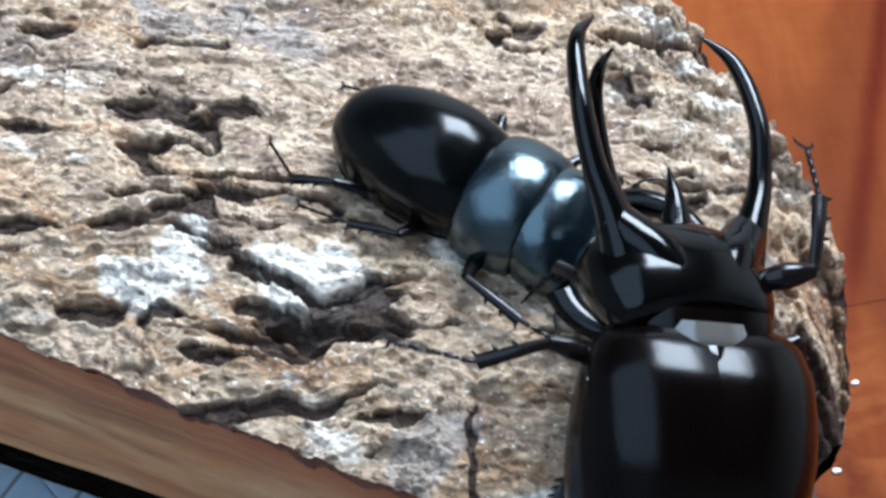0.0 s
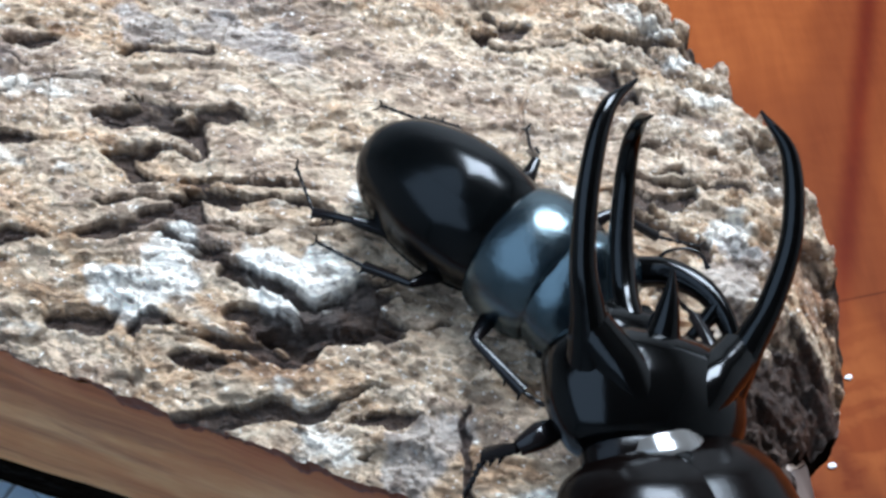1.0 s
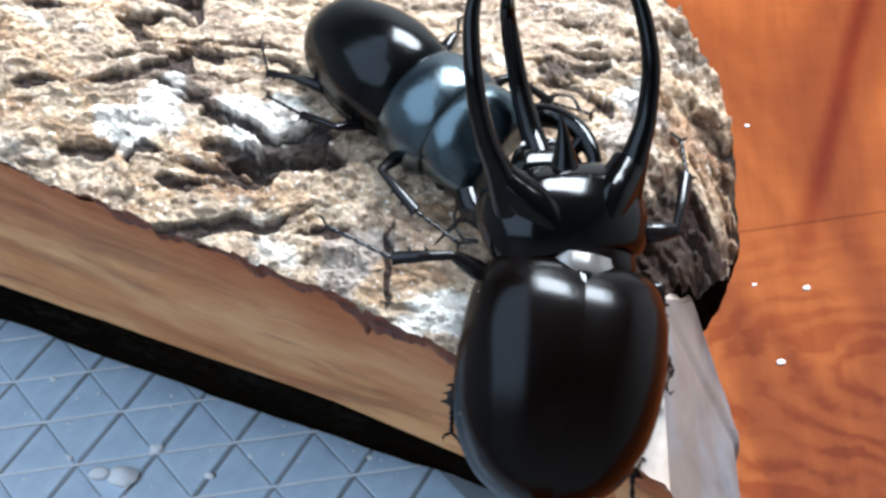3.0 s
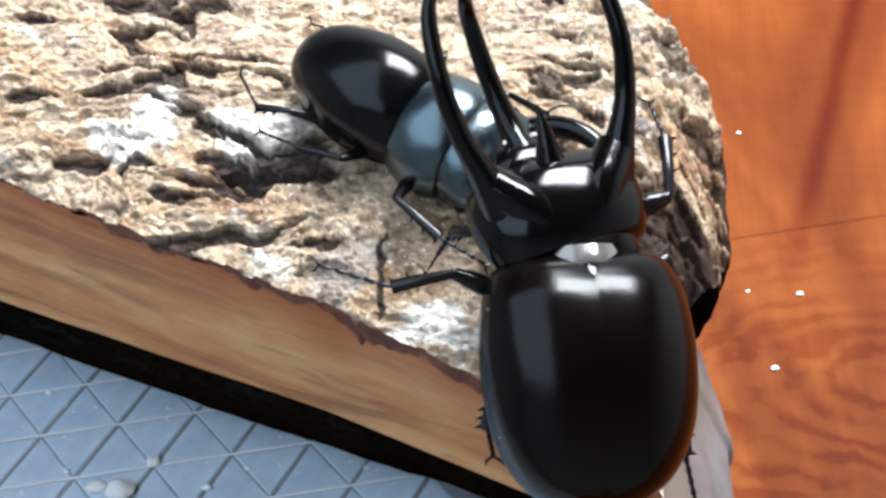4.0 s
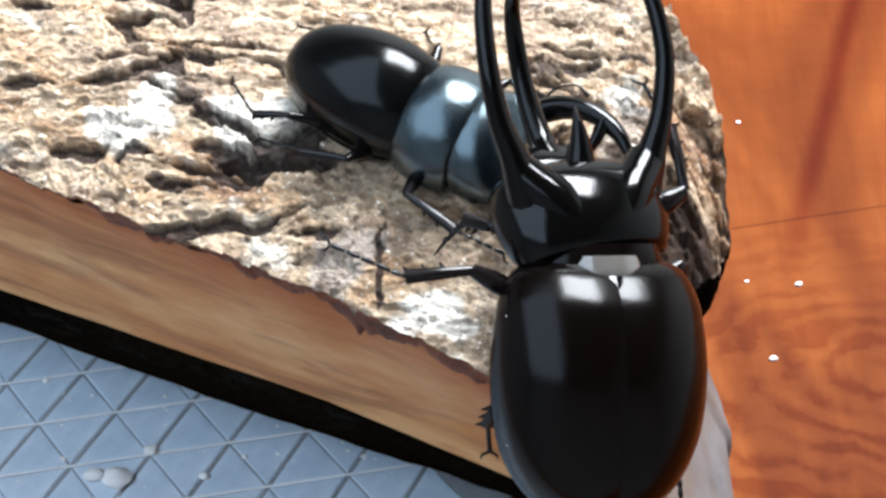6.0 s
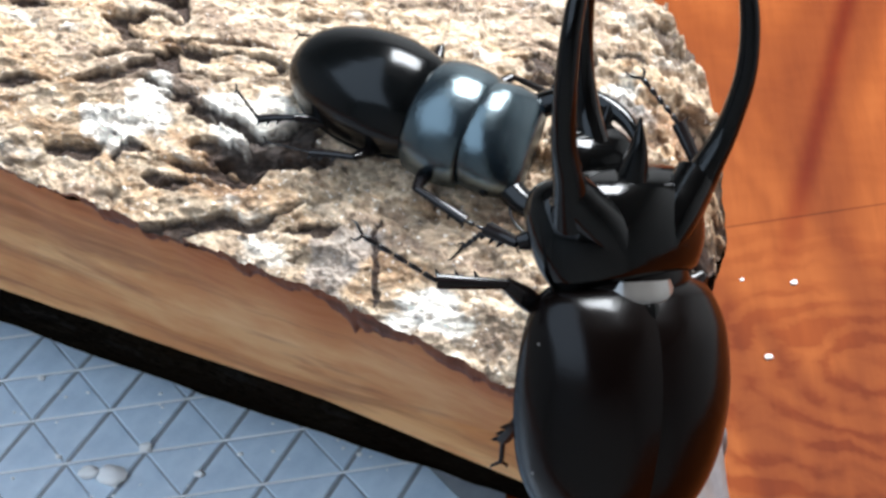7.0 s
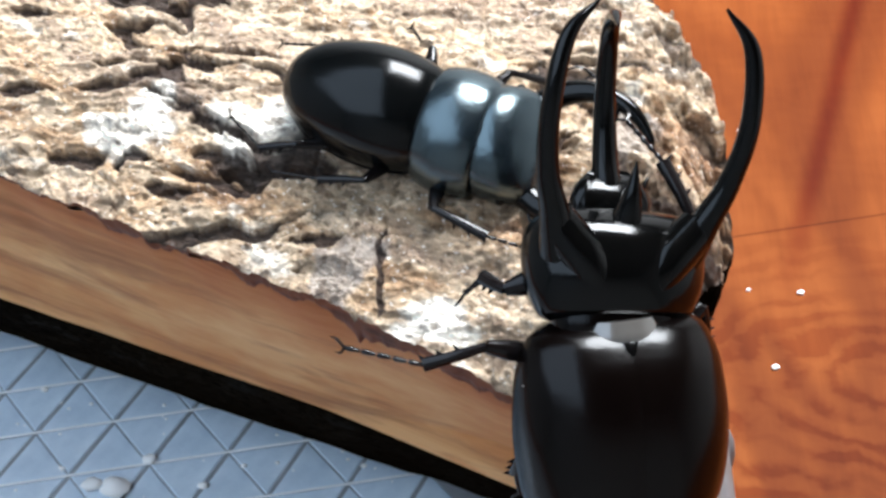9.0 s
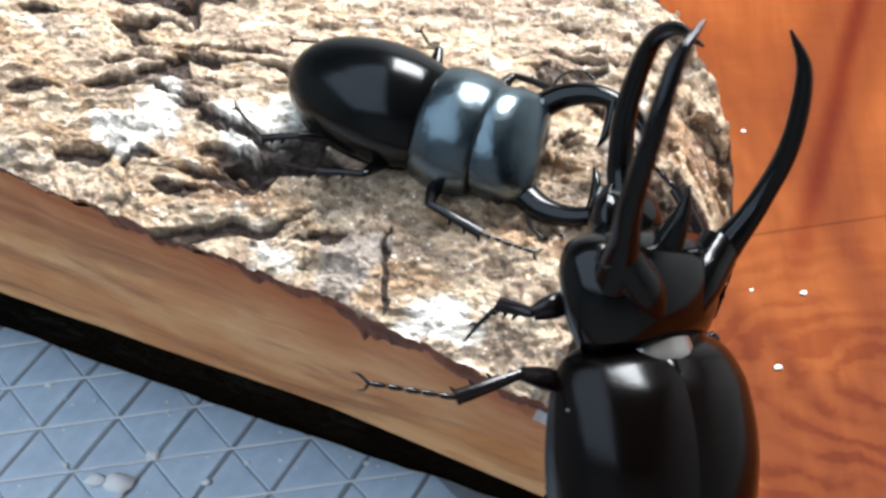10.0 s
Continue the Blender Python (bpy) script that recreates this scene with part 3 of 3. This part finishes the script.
# ---- the mat ----
def build_mat():
    bm = bmesh.new()
    bmesh.ops.create_cube(bm, size=1, matrix=Matrix.Translation((-0.18, 0.14, (MAT_Z - 0.0005) / 2 + 0.0005)) @ Matrix.Diagonal((0.5, 0.62, MAT_Z - 0.0015, 1)))
    bmesh.ops.bevel(bm, geom=bm.edges[:], offset=0.0006, segments=2, affect="EDGES")
    base = part("mat", bm, M_GROOVE)
    tagged(base, "thick grey rubber mat with raised triangular tiles", "mat")
    for p in base.data.polygons:
        p.use_smooth = False
    e1, e2 = Vector((0.0266, 0.0055, 0)), Vector((0.0160, -0.0165, 0))
    org = Vector((-0.0966, 0.2009, 0))

    def shrink(pts, gaps):
        """The triangle with each side moved in by its own gap; gap k lies on the side from point k to the next."""
        lines = []
        for k in range(3):
            p, q, o = pts[k], pts[(k + 1) % 3], pts[(k + 2) % 3]
            nrm = Vector((p.y - q.y, q.x - p.x, 0)).normalized()
            if nrm.dot(o - p) < 0:
                nrm = -nrm
            lines.append((nrm, nrm.dot(p) + gaps[k]))
        out = []
        for k in range(3):
            (n1, d1), (n2, d2) = lines[k - 1], lines[k]
            det = n1.x * n2.y - n1.y * n2.x
            out.append(Vector(((d1 * n2.y - d2 * n1.y) / det, (n1.x * d2 - n2.x * d1) / det, 0)))
        return out

    def tile(pts, gaps):
        low, top = shrink(pts, gaps), shrink(pts, [g + 0.0005 for g in gaps])
        bm = bmesh.new()
        rings(bm, [[p + Vector((0, 0, -0.0016)) for p in low], [p + Vector((0, 0, -0.0004)) for p in low], top])
        me = finish(bm, "tile")
        me.materials.append(M_MAT)
        for p in me.polygons:
            p.use_smooth = False
        return me

    zero = Vector((0, 0, 0))
    kinds = (tile((zero, e1, e2), (0.0003, 0.0007, 0.0002)), tile((e1, e1 + e2, e2), (0.0002, 0.0003, 0.0007)))
    rng = random.Random(4)
    for i in range(-9, 12):
        for j in range(-6, 12):
            at = org + e1 * i + e2 * j
            if not (-0.25 < at.x < 0.04 and 0.06 < at.y < 0.36):
                continue
            for me in kinds:
                ob = new("tile", me)
                ob.parent = base
                ob.location = (at.x, at.y, MAT_Z + rng.uniform(-0.0002, 0.0001))
    for j in range(-6, 12):
        bm = bmesh.new()
        a, b = org + e1 * -6 + e2 * j, org + e1 * 4 + e2 * j
        tube(bm, [(*(a + (b - a) * k / 6).xy, MAT_Z + 0.0001, 0.0005) for k in range(7)], 28, 6)
        part("seam", bm, M_RIDGE, base, "thin pale seam line")


build_mat()


# ---- beetles ----
def leg(name_parent, hip, knee, ankle, tip, r, mat, spines=3):
    """hip, knee, ankle, tip in the beetle's space."""
    h, k, a, t = (Vector(p) for p in (hip, knee, ankle, tip))
    bm = bmesh.new()
    m = (h + k) / 2 + Vector((0, 0, r * 0.4))
    tube(bm, [(*h, r * 0.9), (*m, r * 1.25), (*k, r * 0.75)], 10, 10, 0.7)
    femur = part("leg", bm, mat, name_parent)
    bm = bmesh.new()
    m = (k + a) / 2 + Vector((0, 0, r * 0.3))
    tube(bm, [(*k, r * 0.55), (*m, r * 0.7), (*a, r * 0.85)], 12, 8, 0.7)
    out = (a - k).cross(Vector((0, 0, 1))).normalized()
    part("tibia", bm, mat, femur)
    for i in range(spines):
        p = k.lerp(a, 0.4 + 0.55 * i / max(1, spines - 1))
        side = math.copysign(1, out.y * (h.y or 1))
        e = p + out * side * r * 1.3 + (a - k) * 0.08
        bm = bmesh.new()
        tube(bm, [(*p, r * 0.38), (*p.lerp(e, 0.5), r * 0.28), (*e, r * 0.05)], 5, 5)
        part("spine", bm, mat, femur)
    bm = bmesh.new()
    for i in range(5):
        p, q = a.lerp(t, i / 5), a.lerp(t, (i + 0.92) / 5)
        tube(bm, [(*p, r * 0.2), (*p.lerp(q, 0.6), r * 0.33), (*q, r * 0.26)], 6, 6)
    d = (t - a).normalized()
    for s in (1, -1):
        e = t + d * r * 1.3 + out * s * r * 0.9 + Vector((0, 0, -r * 0.5))
        tube(bm, [(*t, r * 0.2), (*(t.lerp(e, 0.5) + out * s * r * 0.4), r * 0.16), (*e, r * 0.04)], 6, 5)
    part("tarsus", bm, mat, femur)
    return femur


def build_stag():
    b = thing("stag_beetle", "satin black stag beetle with stout curved jaws on the bark", "beetle")
    sec = [(0.0008, 0.01232, 0.0106, 0.0000), (-0.003, 0.01364, 0.0128, -0.0005), (-0.01, 0.01470, 0.0144, -0.0010), (-0.019, 0.01417, 0.0134, -0.0015), (-0.029, 0.01144, 0.0098, -0.0020), (-0.0352, 0.00669, 0.0055, -0.0020), (-0.0375, 0.00106, 0.0008, -0.0025)]
    for s in (1, -1):
        part("elytron", elytron(bmesh.new(), sec, s), M_STAG, b, "smooth black wing case")
    part("abdomen", dome(bmesh.new(), [(0.001, 0.00968, 0.0050, 0.0040), (-0.012, 0.01188, 0.0060, 0.0055), (-0.025, 0.01056, 0.0050, 0.0050), (-0.033, 0.00528, 0.0020, 0.0030), (-0.036, 0.00088, 0.0000, 0.0010)]), M_STAG, b)
    bm = bmesh.new()
    tube(bm, [(0.0010, 0, 0.0084, 0.0022), (-0.0010, 0, 0.0106, 0.0015), (-0.0030, 0, 0.0122, 0.0003)], 8, 10, 0.3)
    part("scutellum", bm, M_STAG, b)
    part("pronotum", dome(bmesh.new(), [(0.0004, 0.01285, 0.0108, 0.0040), (0.0014, 0.01408, 0.0122, 0.0050), (0.006, 0.01514, 0.0136, 0.0055), (0.011, 0.01505, 0.0134, 0.0050), (0.0148, 0.01408, 0.0121, 0.0040), (0.0156, 0.01285, 0.0106, 0.0030)], power=2.1), M_STAG_PRON, b, "blue-black sheened pronotum")
    for x, w, h in ((0.0007, 0.0131, 0.0111), (0.0153, 0.0135, 0.0113)):
        bm = bmesh.new()
        tube(bm, [(x, w * math.cos(a), h * math.sin(a), 0.00042) for a in np.linspace(0.15, math.pi - 0.15, 15)], 44, 8)
        part("margin", bm, M_STAG, b, "raised shiny black margin")
    for s in (1, -1):
        bm = bmesh.new()
        tube(bm, [(x, s * (w - 0.0002), low - 0.0002, 0.00045) for x, w, top, low in sec[:6]], 40, 8)
        part("rim", bm, M_STAG, b, "thin raised rim of the wing case")
    head = part("head", dome(bmesh.new(), [(0.0085, 0.00968, 0.0075, 0.0030), (0.0125, 0.01214, 0.0104, 0.0040), (0.016, 0.01338, 0.0118, 0.0044), (0.0205, 0.01382, 0.0112, 0.0045), (0.025, 0.01302, 0.0078, 0.0040), (0.0278, 0.01100, 0.0046, 0.0030), (0.0284, 0.00836, 0.0020, 0.0020)], power=2.3), M_STAG_PRON, b, "broad blue-black head")
    for s in (1, -1):
        bm = bmesh.new()
        tube(bm, [(0.0245, s * 0.0098, 0.0000, 0.0034), (0.0310, s * 0.0138, 0.0010, 0.0030), (0.0390, s * 0.0146, 0.0020, 0.0024), (0.0465, s * 0.0115, 0.0024, 0.0019), (0.0515, s * 0.0062, 0.0020, 0.0010), (0.0528, s * 0.0030, 0.0016, 0.0003)], 30, 12, 0.8)
        tube(bm, [(0.0425, s * 0.0132, 0.0022, 0.0019), (0.0424, s * 0.0090, 0.0026, 0.0015), (0.0416, s * 0.0046, 0.0024, 0.0009), (0.0405, s * 0.0024, 0.0020, 0.0002)], 12, 8)
        part("jaw", bm, M_HORN, head, "curved black forked jaw")
        bm = bmesh.new()
        bmesh.ops.create_uvsphere(bm, u_segments=10, v_segments=8, radius=0.0014, matrix=Matrix.Translation((0.0205, s * 0.0132, 0.0010)))
        part("eye", bm, M_HORN, head)
        bm = bmesh.new()
        tube(bm, [(0.0265, s * 0.0115, 0.0, 0.0004), (0.0285, s * 0.0175, 0.0015, 0.00035), (0.0330, s * 0.0205, 0.001, 0.0003), (0.0365, s * 0.0190, 0.000, 0.0006)], 14, 6)
        part("antenna", bm, M_LEG, head)
    # legs towards the sawn edge, then the far ones
    leg(b, (0.0070, -0.0099, -0.0030), (0.0100, -0.0195, 0.0059), (0.0240, -0.0215, 0.0056), (0.0360, -0.0205, 0.0026), 0.0016, M_LEG, 3)
    leg(b, (-0.0040, -0.0090, -0.0030), (-0.0080, -0.0185, 0.0046), (-0.0190, -0.0215, 0.0031), (-0.0310, -0.0235, 0.0024), 0.0014, M_LEG)
    leg(b, (-0.0130, -0.0090, -0.0030), (-0.0270, -0.0155, 0.0039), (-0.0360, -0.0190, 0.0021), (-0.0480, -0.0135, -0.0018), 0.0014, M_LEG)
    leg(b, (0.0090, 0.0090, -0.0030), (0.0130, 0.0185, -0.0036), (0.0210, 0.0215, -0.0126), (0.0280, 0.0260, -0.0179), 0.0014, M_LEG, 3)
    leg(b, (-0.0040, 0.0090, -0.0030), (-0.0070, 0.0185, -0.0036), (-0.0130, 0.0215, -0.0136), (-0.0190, 0.0260, -0.0184), 0.0014, M_LEG)
    leg(b, (-0.0130, 0.0090, -0.0030), (-0.0260, 0.0140, -0.0035), (-0.0360, 0.0125, -0.0105), (-0.0470, 0.0100, -0.0117), 0.0014, M_LEG)
    return b, head


def build_horned():
    b = thing("rhinoceros_beetle", "glossy black three-horned beetle climbing the log's edge", "beetle")
    sec = [(0.0012, 0.0136, 0.0045, -0.001), (-0.0008, 0.0176, 0.0074, -0.0015), (-0.004, 0.0198, 0.0102, -0.0018), (-0.01, 0.0216, 0.0131, -0.002), (-0.022, 0.0225, 0.0144, -0.003), (-0.035, 0.0209, 0.0120, -0.004), (-0.0445, 0.0160, 0.0087, -0.005), (-0.0498, 0.0090, 0.0045, -0.006), (-0.0517, 0.0012, 0.0010, -0.0065)]
    for s in (1, -1):
        part("elytron", elytron(bmesh.new(), sec, s, 40, 18, bulge=0.0008), M_ELYTRA, b, "glossy brown-black wing case")
    rng = random.Random(8)
    for k in range(28):
        x, a, sd = rng.uniform(-0.044, -0.004), rng.uniform(0.2, 1.35), rng.choice((1, -1))
        q = np.array(sorted(sec))
        w, top, low = (np.interp(x, q[:, 0], q[:, i]) for i in (1, 2, 3))
        bm = bmesh.new()
        bmesh.ops.create_icosphere(bm, subdivisions=1, radius=rng.uniform(0.00010, 0.00032), matrix=Matrix.Translation((x, sd * w * math.sin(a) ** 0.9, top * math.cos(a) ** 0.85 + low * (a / (math.pi / 2)) ** 3)))
        part("speck", bm, M_CRUMB, b, "tiny pale speck of dirt")
    part("abdomen", dome(bmesh.new(), [(0.002, 0.012, 0.005, 0.007), (-0.012, 0.0185, 0.006, 0.010), (-0.028, 0.0185, 0.005, 0.010), (-0.041, 0.013, 0.003, 0.008), (-0.049, 0.006, 0.0, 0.005), (-0.051, 0.001, -0.002, 0.003)]), M_ELYTRA, b)
    bm = bmesh.new()
    tube(bm, [(-0.0010, 0, 0.0076, 0.0024), (-0.0034, 0, 0.0096, 0.0018), (-0.0060, 0, 0.0112, 0.0003)], 10, 12, 0.25)
    part("scutellum", bm, M_HORN, b, "small triangular black plate")
    part("waist", dome(bmesh.new(), [(-0.002, 0.0130, 0.0070, 0.006), (0.001, 0.0132, 0.0074, 0.006), (0.0040, 0.0125, 0.0070, 0.006)], 8), M_ELYTRA, b)
    part("membrane", dome(bmesh.new(), [(-0.0034, 0.0070, 0.0086, 0.001), (-0.002, 0.0090, 0.0095, 0.001), (0.0016, 0.0084, 0.0086, 0.001)], 8), M_MEMBRANE, b, "silvery shiny membrane between the wing cases and pronotum")
    bm = dome(bmesh.new(), [(-0.0012, 0.0132, 0.0062, 0.006), (0.0002, 0.0158, 0.0084, 0.007), (0.0050, 0.0181, 0.0112, 0.008), (0.0105, 0.0190, 0.0122, 0.008), (0.0158, 0.0186, 0.0114, 0.008), (0.0196, 0.0164, 0.0082, 0.007), (0.0214, 0.0118, 0.0040, 0.006), (0.0222, 0.006, 0.001, 0.004)], 40, 40, 2.15)
    for s in (1, -1):
        tube(bm, [(0.0172, s * 0.0148, 0.0092, 0.0042), (0.0135, s * 0.0116, 0.0084, 0.0046), (0.0095, s * 0.0080, 0.0076, 0.0048), (0.0045, s * 0.0044, 0.0054, 0.0046)], 24, 24)
    pron = part("pronotum", bm, M_HORN, b, "polished black pronotum with two ridges")
    for s in (1, -1):
        bm = bmesh.new()
        tube(bm, [(0.0080, s * 0.0104, 0.0008, 0.0060), (0.0127, s * 0.0130, 0.0064, 0.0044), (0.0182, s * 0.0157, 0.0118, 0.0030), (0.0244, s * 0.0184, 0.0168, 0.0023), (0.0343, s * 0.0199, 0.0241, 0.0020), (0.0464, s * 0.0182, 0.0300, 0.0016), (0.0536, s * 0.0124, 0.0321, 0.0003)], 44, 16)
        part("horn", bm, M_HORN, pron, "long curved black thoracic horn")
    part("head", dome(bmesh.new(), [(0.0200, 0.0075, 0.002, 0.006), (0.0235, 0.0085, 0.003, 0.007), (0.0275, 0.0070, 0.002, 0.007), (0.0305, 0.004, -0.001, 0.006)]), M_HORN, pron, "small black head")
    bm = bmesh.new()
    tube(bm, [(0.0265, 0.0005, -0.0005, 0.0032), (0.0336, 0.0008, -0.0003, 0.0027), (0.0439, 0.0019, 0.0036, 0.0023), (0.0540, 0.0038, 0.0125, 0.0019), (0.0555, 0.0055, 0.0205, 0.0014), (0.0505, 0.0075, 0.0276, 0.0003)], 32, 12)
    part("head_horn", bm, M_HORN, pron, "curved black head horn")
    bm = bmesh.new()
    tube(bm, [(0.0180, 0, 0.0085, 0.0034), (0.0225, 0, 0.0125, 0.0018), (0.0280, 0, 0.0155, 0.0002)], 12, 10)
    part("middle_horn", bm, M_HORN, pron, "short black spike between the long horns")
    leg(b, (0.010, 0.012, -0.005), (0.008, 0.0205, -0.006), (0.010, 0.0235, -0.013), (0.006, 0.0265, -0.018), 0.0020, M_LEG, 3)
    grip = leg(b, (0.010, -0.012, -0.005), (0.013, -0.0220, -0.003), (0.027, -0.0240, -0.007), (0.037, -0.0235, -0.013), 0.0020, M_LEG, 3)
    reach = leg(b, (-0.006, 0.014, -0.006), (-0.004, 0.0265, -0.002), (-0.0085, 0.0385, -0.005), (-0.0060, 0.0540, -0.009), 0.0018, M_LEG)
    leg(b, (-0.004, -0.014, -0.006), (0.000, -0.0205, -0.004), (-0.008, -0.0225, -0.009), (-0.017, -0.0235, -0.013), 0.0018, M_LEG)
    leg(b, (-0.016, 0.014, -0.006), (-0.026, 0.0195, -0.006), (-0.032, 0.0200, -0.012), (-0.038, 0.0185, -0.016), 0.0020, M_LEG)
    leg(b, (-0.016, -0.014, -0.006), (-0.027, -0.0200, -0.006), (-0.041, -0.0215, -0.011), (-0.052, -0.0240, -0.015), 0.0020, M_LEG)
    return b, pron, reach, grip


stag, stag_head = build_stag()
horned, horned_pronotum, reaching_leg, front_leg = build_horned()


# ---- crumbs ----
CRUMBS = [(0.1623, 0.2377, 0.000, 0.0012), (0.1754, 0.2720, 0.000, 0.0011), (0.1610, 0.3582, 0.000, 0.0008), (0.1563, 0.2730, 0.000, 0.0007), (-0.0541, 0.1912, 0.003, 0.0022), (-0.0633, 0.1794, 0.003, 0.0042), (-0.0715, 0.1807, 0.003, 0.0030), (-0.0335, 0.1819, 0.003, 0.0016), (-0.0982, 0.2188, 0.003, 0.0012), (-0.0836, 0.1869, 0.003, 0.0010), (-0.0211, 0.1900, 0.003, 0.0010), (0.0198, 0.1913, 0.003, 0.0010)]


def build_crumbs():
    rng = random.Random(2)
    tiny = [(rng.uniform(-0.14, 0.03), rng.uniform(0.125, 0.215), 0.003, rng.uniform(0.0003, 0.0007)) for k in range(70)]
    for x, y, z, r in CRUMBS + tiny:
        bm = bmesh.new()
        bmesh.ops.create_icosphere(bm, subdivisions=2, radius=r, matrix=Matrix.Diagonal((1.2, 0.9, 0.6, 1)))
        for q in bm.verts:
            q.co *= 1 + rng.uniform(-0.18, 0.18)
        ob = part("crumb", bm, M_CRUMB)
        ob.location = (x, y, z + r * 0.4)
        tagged(ob, "small white crumb of dry food", "crumb", "scattered crumbs")


build_crumbs()


# ---- what moves ----
HORNED = [
    (0, 0.0805, 0.1634, 0.1819, 10.7, -35.0, 84.4),
    (0.5, 0.0764, 0.1513, 0.1869, 10.3, -39.6, 97.9),
    (1, 0.0714, 0.1400, 0.1765, 14.2, -13.3, 105.4),
    (1.3, 0.0704, 0.1389, 0.1747, 14.4, -37.0, 100.2),
    (1.5, 0.0666, 0.1380, 0.1578, 0.9, -23.9, 89.9),
    (1.7, 0.0646, 0.1304, 0.1708, 14.5, -36.2, 86.7),
    (2, 0.0670, 0.1362, 0.1679, 7.1, -36.6, 83.3),
    (2.5, 0.0754, 0.1454, 0.1595, 20.6, -26.0, 77.7),
    (3.8, 0.0892, 0.1408, 0.1761, 6.2, -29.8, 96.2),
    (4, 0.0852, 0.1398, 0.1761, 8.2, -29.8, 97.2),
    (4.5, 0.0846, 0.1365, 0.1770, 14.2, -35.1, 97.2),
    (5.5, 0.0858, 0.1370, 0.1762, 13.8, -34.4, 93.6),
    (7, 0.0947, 0.1255, 0.1827, 26.5, -47.2, 90.1),
    (7.5, 0.0869, 0.1247, 0.1711, 15.1, -47.3, 91.6),
    (8, 0.0881, 0.1199, 0.1786, 17.7, -49.9, 91.0),
    (8.5, 0.0985, 0.1266, 0.1835, 21.8, -52.9, 91.8),
    (9, 0.0920, 0.1281, 0.1698, 8.9, -48.0, 97.8),
    (9.5, 0.0921, 0.1260, 0.1689, 8.7, -45.7, 94.9),
    (10, 0.0961, 0.1176, 0.1758, 25.9, -39.0, 97.5),
]
PRONOTUM = [
    (0, 25.3, 48.3, 20.6),
    (0.5, 1.9, 49.6, -7.7),
    (1, 4.4, 5.2, -16.6),
    (1.3, -4.9, 12.9, -8.8),
    (1.5, -18.6, 29.4, -12.7),
    (1.7, 11.2, 38.1, 4.1),
    (2, -10.7, 33.6, -2.9),
    (2.5, 8.5, 18.3, 17.9),
    (3.8, 2.1, 14.2, 21.8),
    (4, 5.1, 16.2, 15.8),
    (4.5, 5.1, 37.2, 5.1),
    (5.5, 8.4, 36.2, 10.2),
    (7, 4.5, 16.5, 5.7),
    (7.5, 1.3, 12.3, -2.3),
    (8, 3.7, 24.0, -10.0),
    (8.5, 7.3, 14.5, 8.6),
    (9, 1.1, 18.5, -8.5),
    (9.5, 7.7, 16.5, -4.0),
    (10, 13.1, 1.8, 0.5),
]
STAG = [
    (0, 0.0430, 0.2112, 0.1664, 18.2, 3.4, -34.7),
    (0.5, 0.0442, 0.2056, 0.1669, 15.6, 3.6, -38.3),
    (1, 0.0491, 0.1956, 0.1680, 24.7, 5.4, -42.8),
    (1.3, 0.0491, 0.1964, 0.1682, 23.9, 6.3, -47.0),
    (1.5, 0.0475, 0.1972, 0.1679, 21.4, 1.1, -56.3),
    (1.7, 0.0472, 0.1983, 0.1672, 21.6, -1.6, -61.3),
    (2, 0.0463, 0.1955, 0.1672, 22.6, -0.3, -52.6),
    (2.5, 0.0448, 0.1947, 0.1674, 24.2, 2.3, -46.9),
    (3.8, 0.0477, 0.1911, 0.1667, 22.1, 5.2, -36.6),
    (4.5, 0.0482, 0.1883, 0.1673, 23.3, 8.8, -32.7),
    (5.5, 0.0480, 0.1880, 0.1671, 23.2, 6.0, -31.2),
    (7, 0.0510, 0.1885, 0.1667, 20.6, 2.6, -27.9),
    (7.5, 0.0486, 0.1898, 0.1664, 20.2, -1.0, -28.4),
    (8, 0.0485, 0.1884, 0.1664, 21.2, -0.8, -23.0),
    (8.5, 0.0536, 0.1888, 0.1671, 33.0, 2.0, -17.0),
    (9, 0.0507, 0.1870, 0.1677, 30.2, 4.1, -20.5),
    (9.5, 0.0495, 0.1867, 0.1674, 31.7, 1.5, -18.9),
    (10, 0.0497, 0.1877, 0.1671, 27.5, 3.9, -23.1),
]
STAG_HEAD = [(0, 2), (1, 1), (2, 3), (3.8, 7), (4.5, 9), (5.5, 9), (7, 10), (8.5, 10), (10, 12)]

# the middle leg that swings forward over the bark: degrees about its hip
REACH = [(0, 0), (1, 0), (2.5, -6), (4, -14), (5.5, -14), (7, -24), (8, -26), (8.5, -22), (9, -8), (10, -6)]
# the front leg that draws in under the raised horns
GRIP = [(0, 0), (4, 0), (5.5, 6), (7, 26), (8.5, 28), (10, 24)]


def motions():
    walk(horned, [(r[0], pose(*r[1:])) for r in HORNED])
    walk(horned_pronotum, [(t, pose(0.001, 0, 0, *turn)) for t, *turn in PRONOTUM])
    walk(reaching_leg, [(t, Matrix.Translation((-0.006, 0.014, -0.006)) @ pose(0, 0, 0, 0, 0, yaw) @ Matrix.Translation((0.006, -0.014, 0.006))) for t, yaw in REACH])
    walk(front_leg, [(t, Matrix.Translation((0.010, -0.012, -0.005)) @ pose(0, 0, 0, 0, 0, yaw) @ Matrix.Translation((-0.010, 0.012, 0.005))) for t, yaw in GRIP])
    walk(stag, [(r[0], pose(*r[1:])) for r in STAG])
    walk(stag_head, [(t, Matrix.Translation((0.015, 0, 0)) @ pose(0, 0, 0, 0, 0, yaw) @ Matrix.Translation((-0.015, 0, 0))) for t, yaw in STAG_HEAD])


motions()
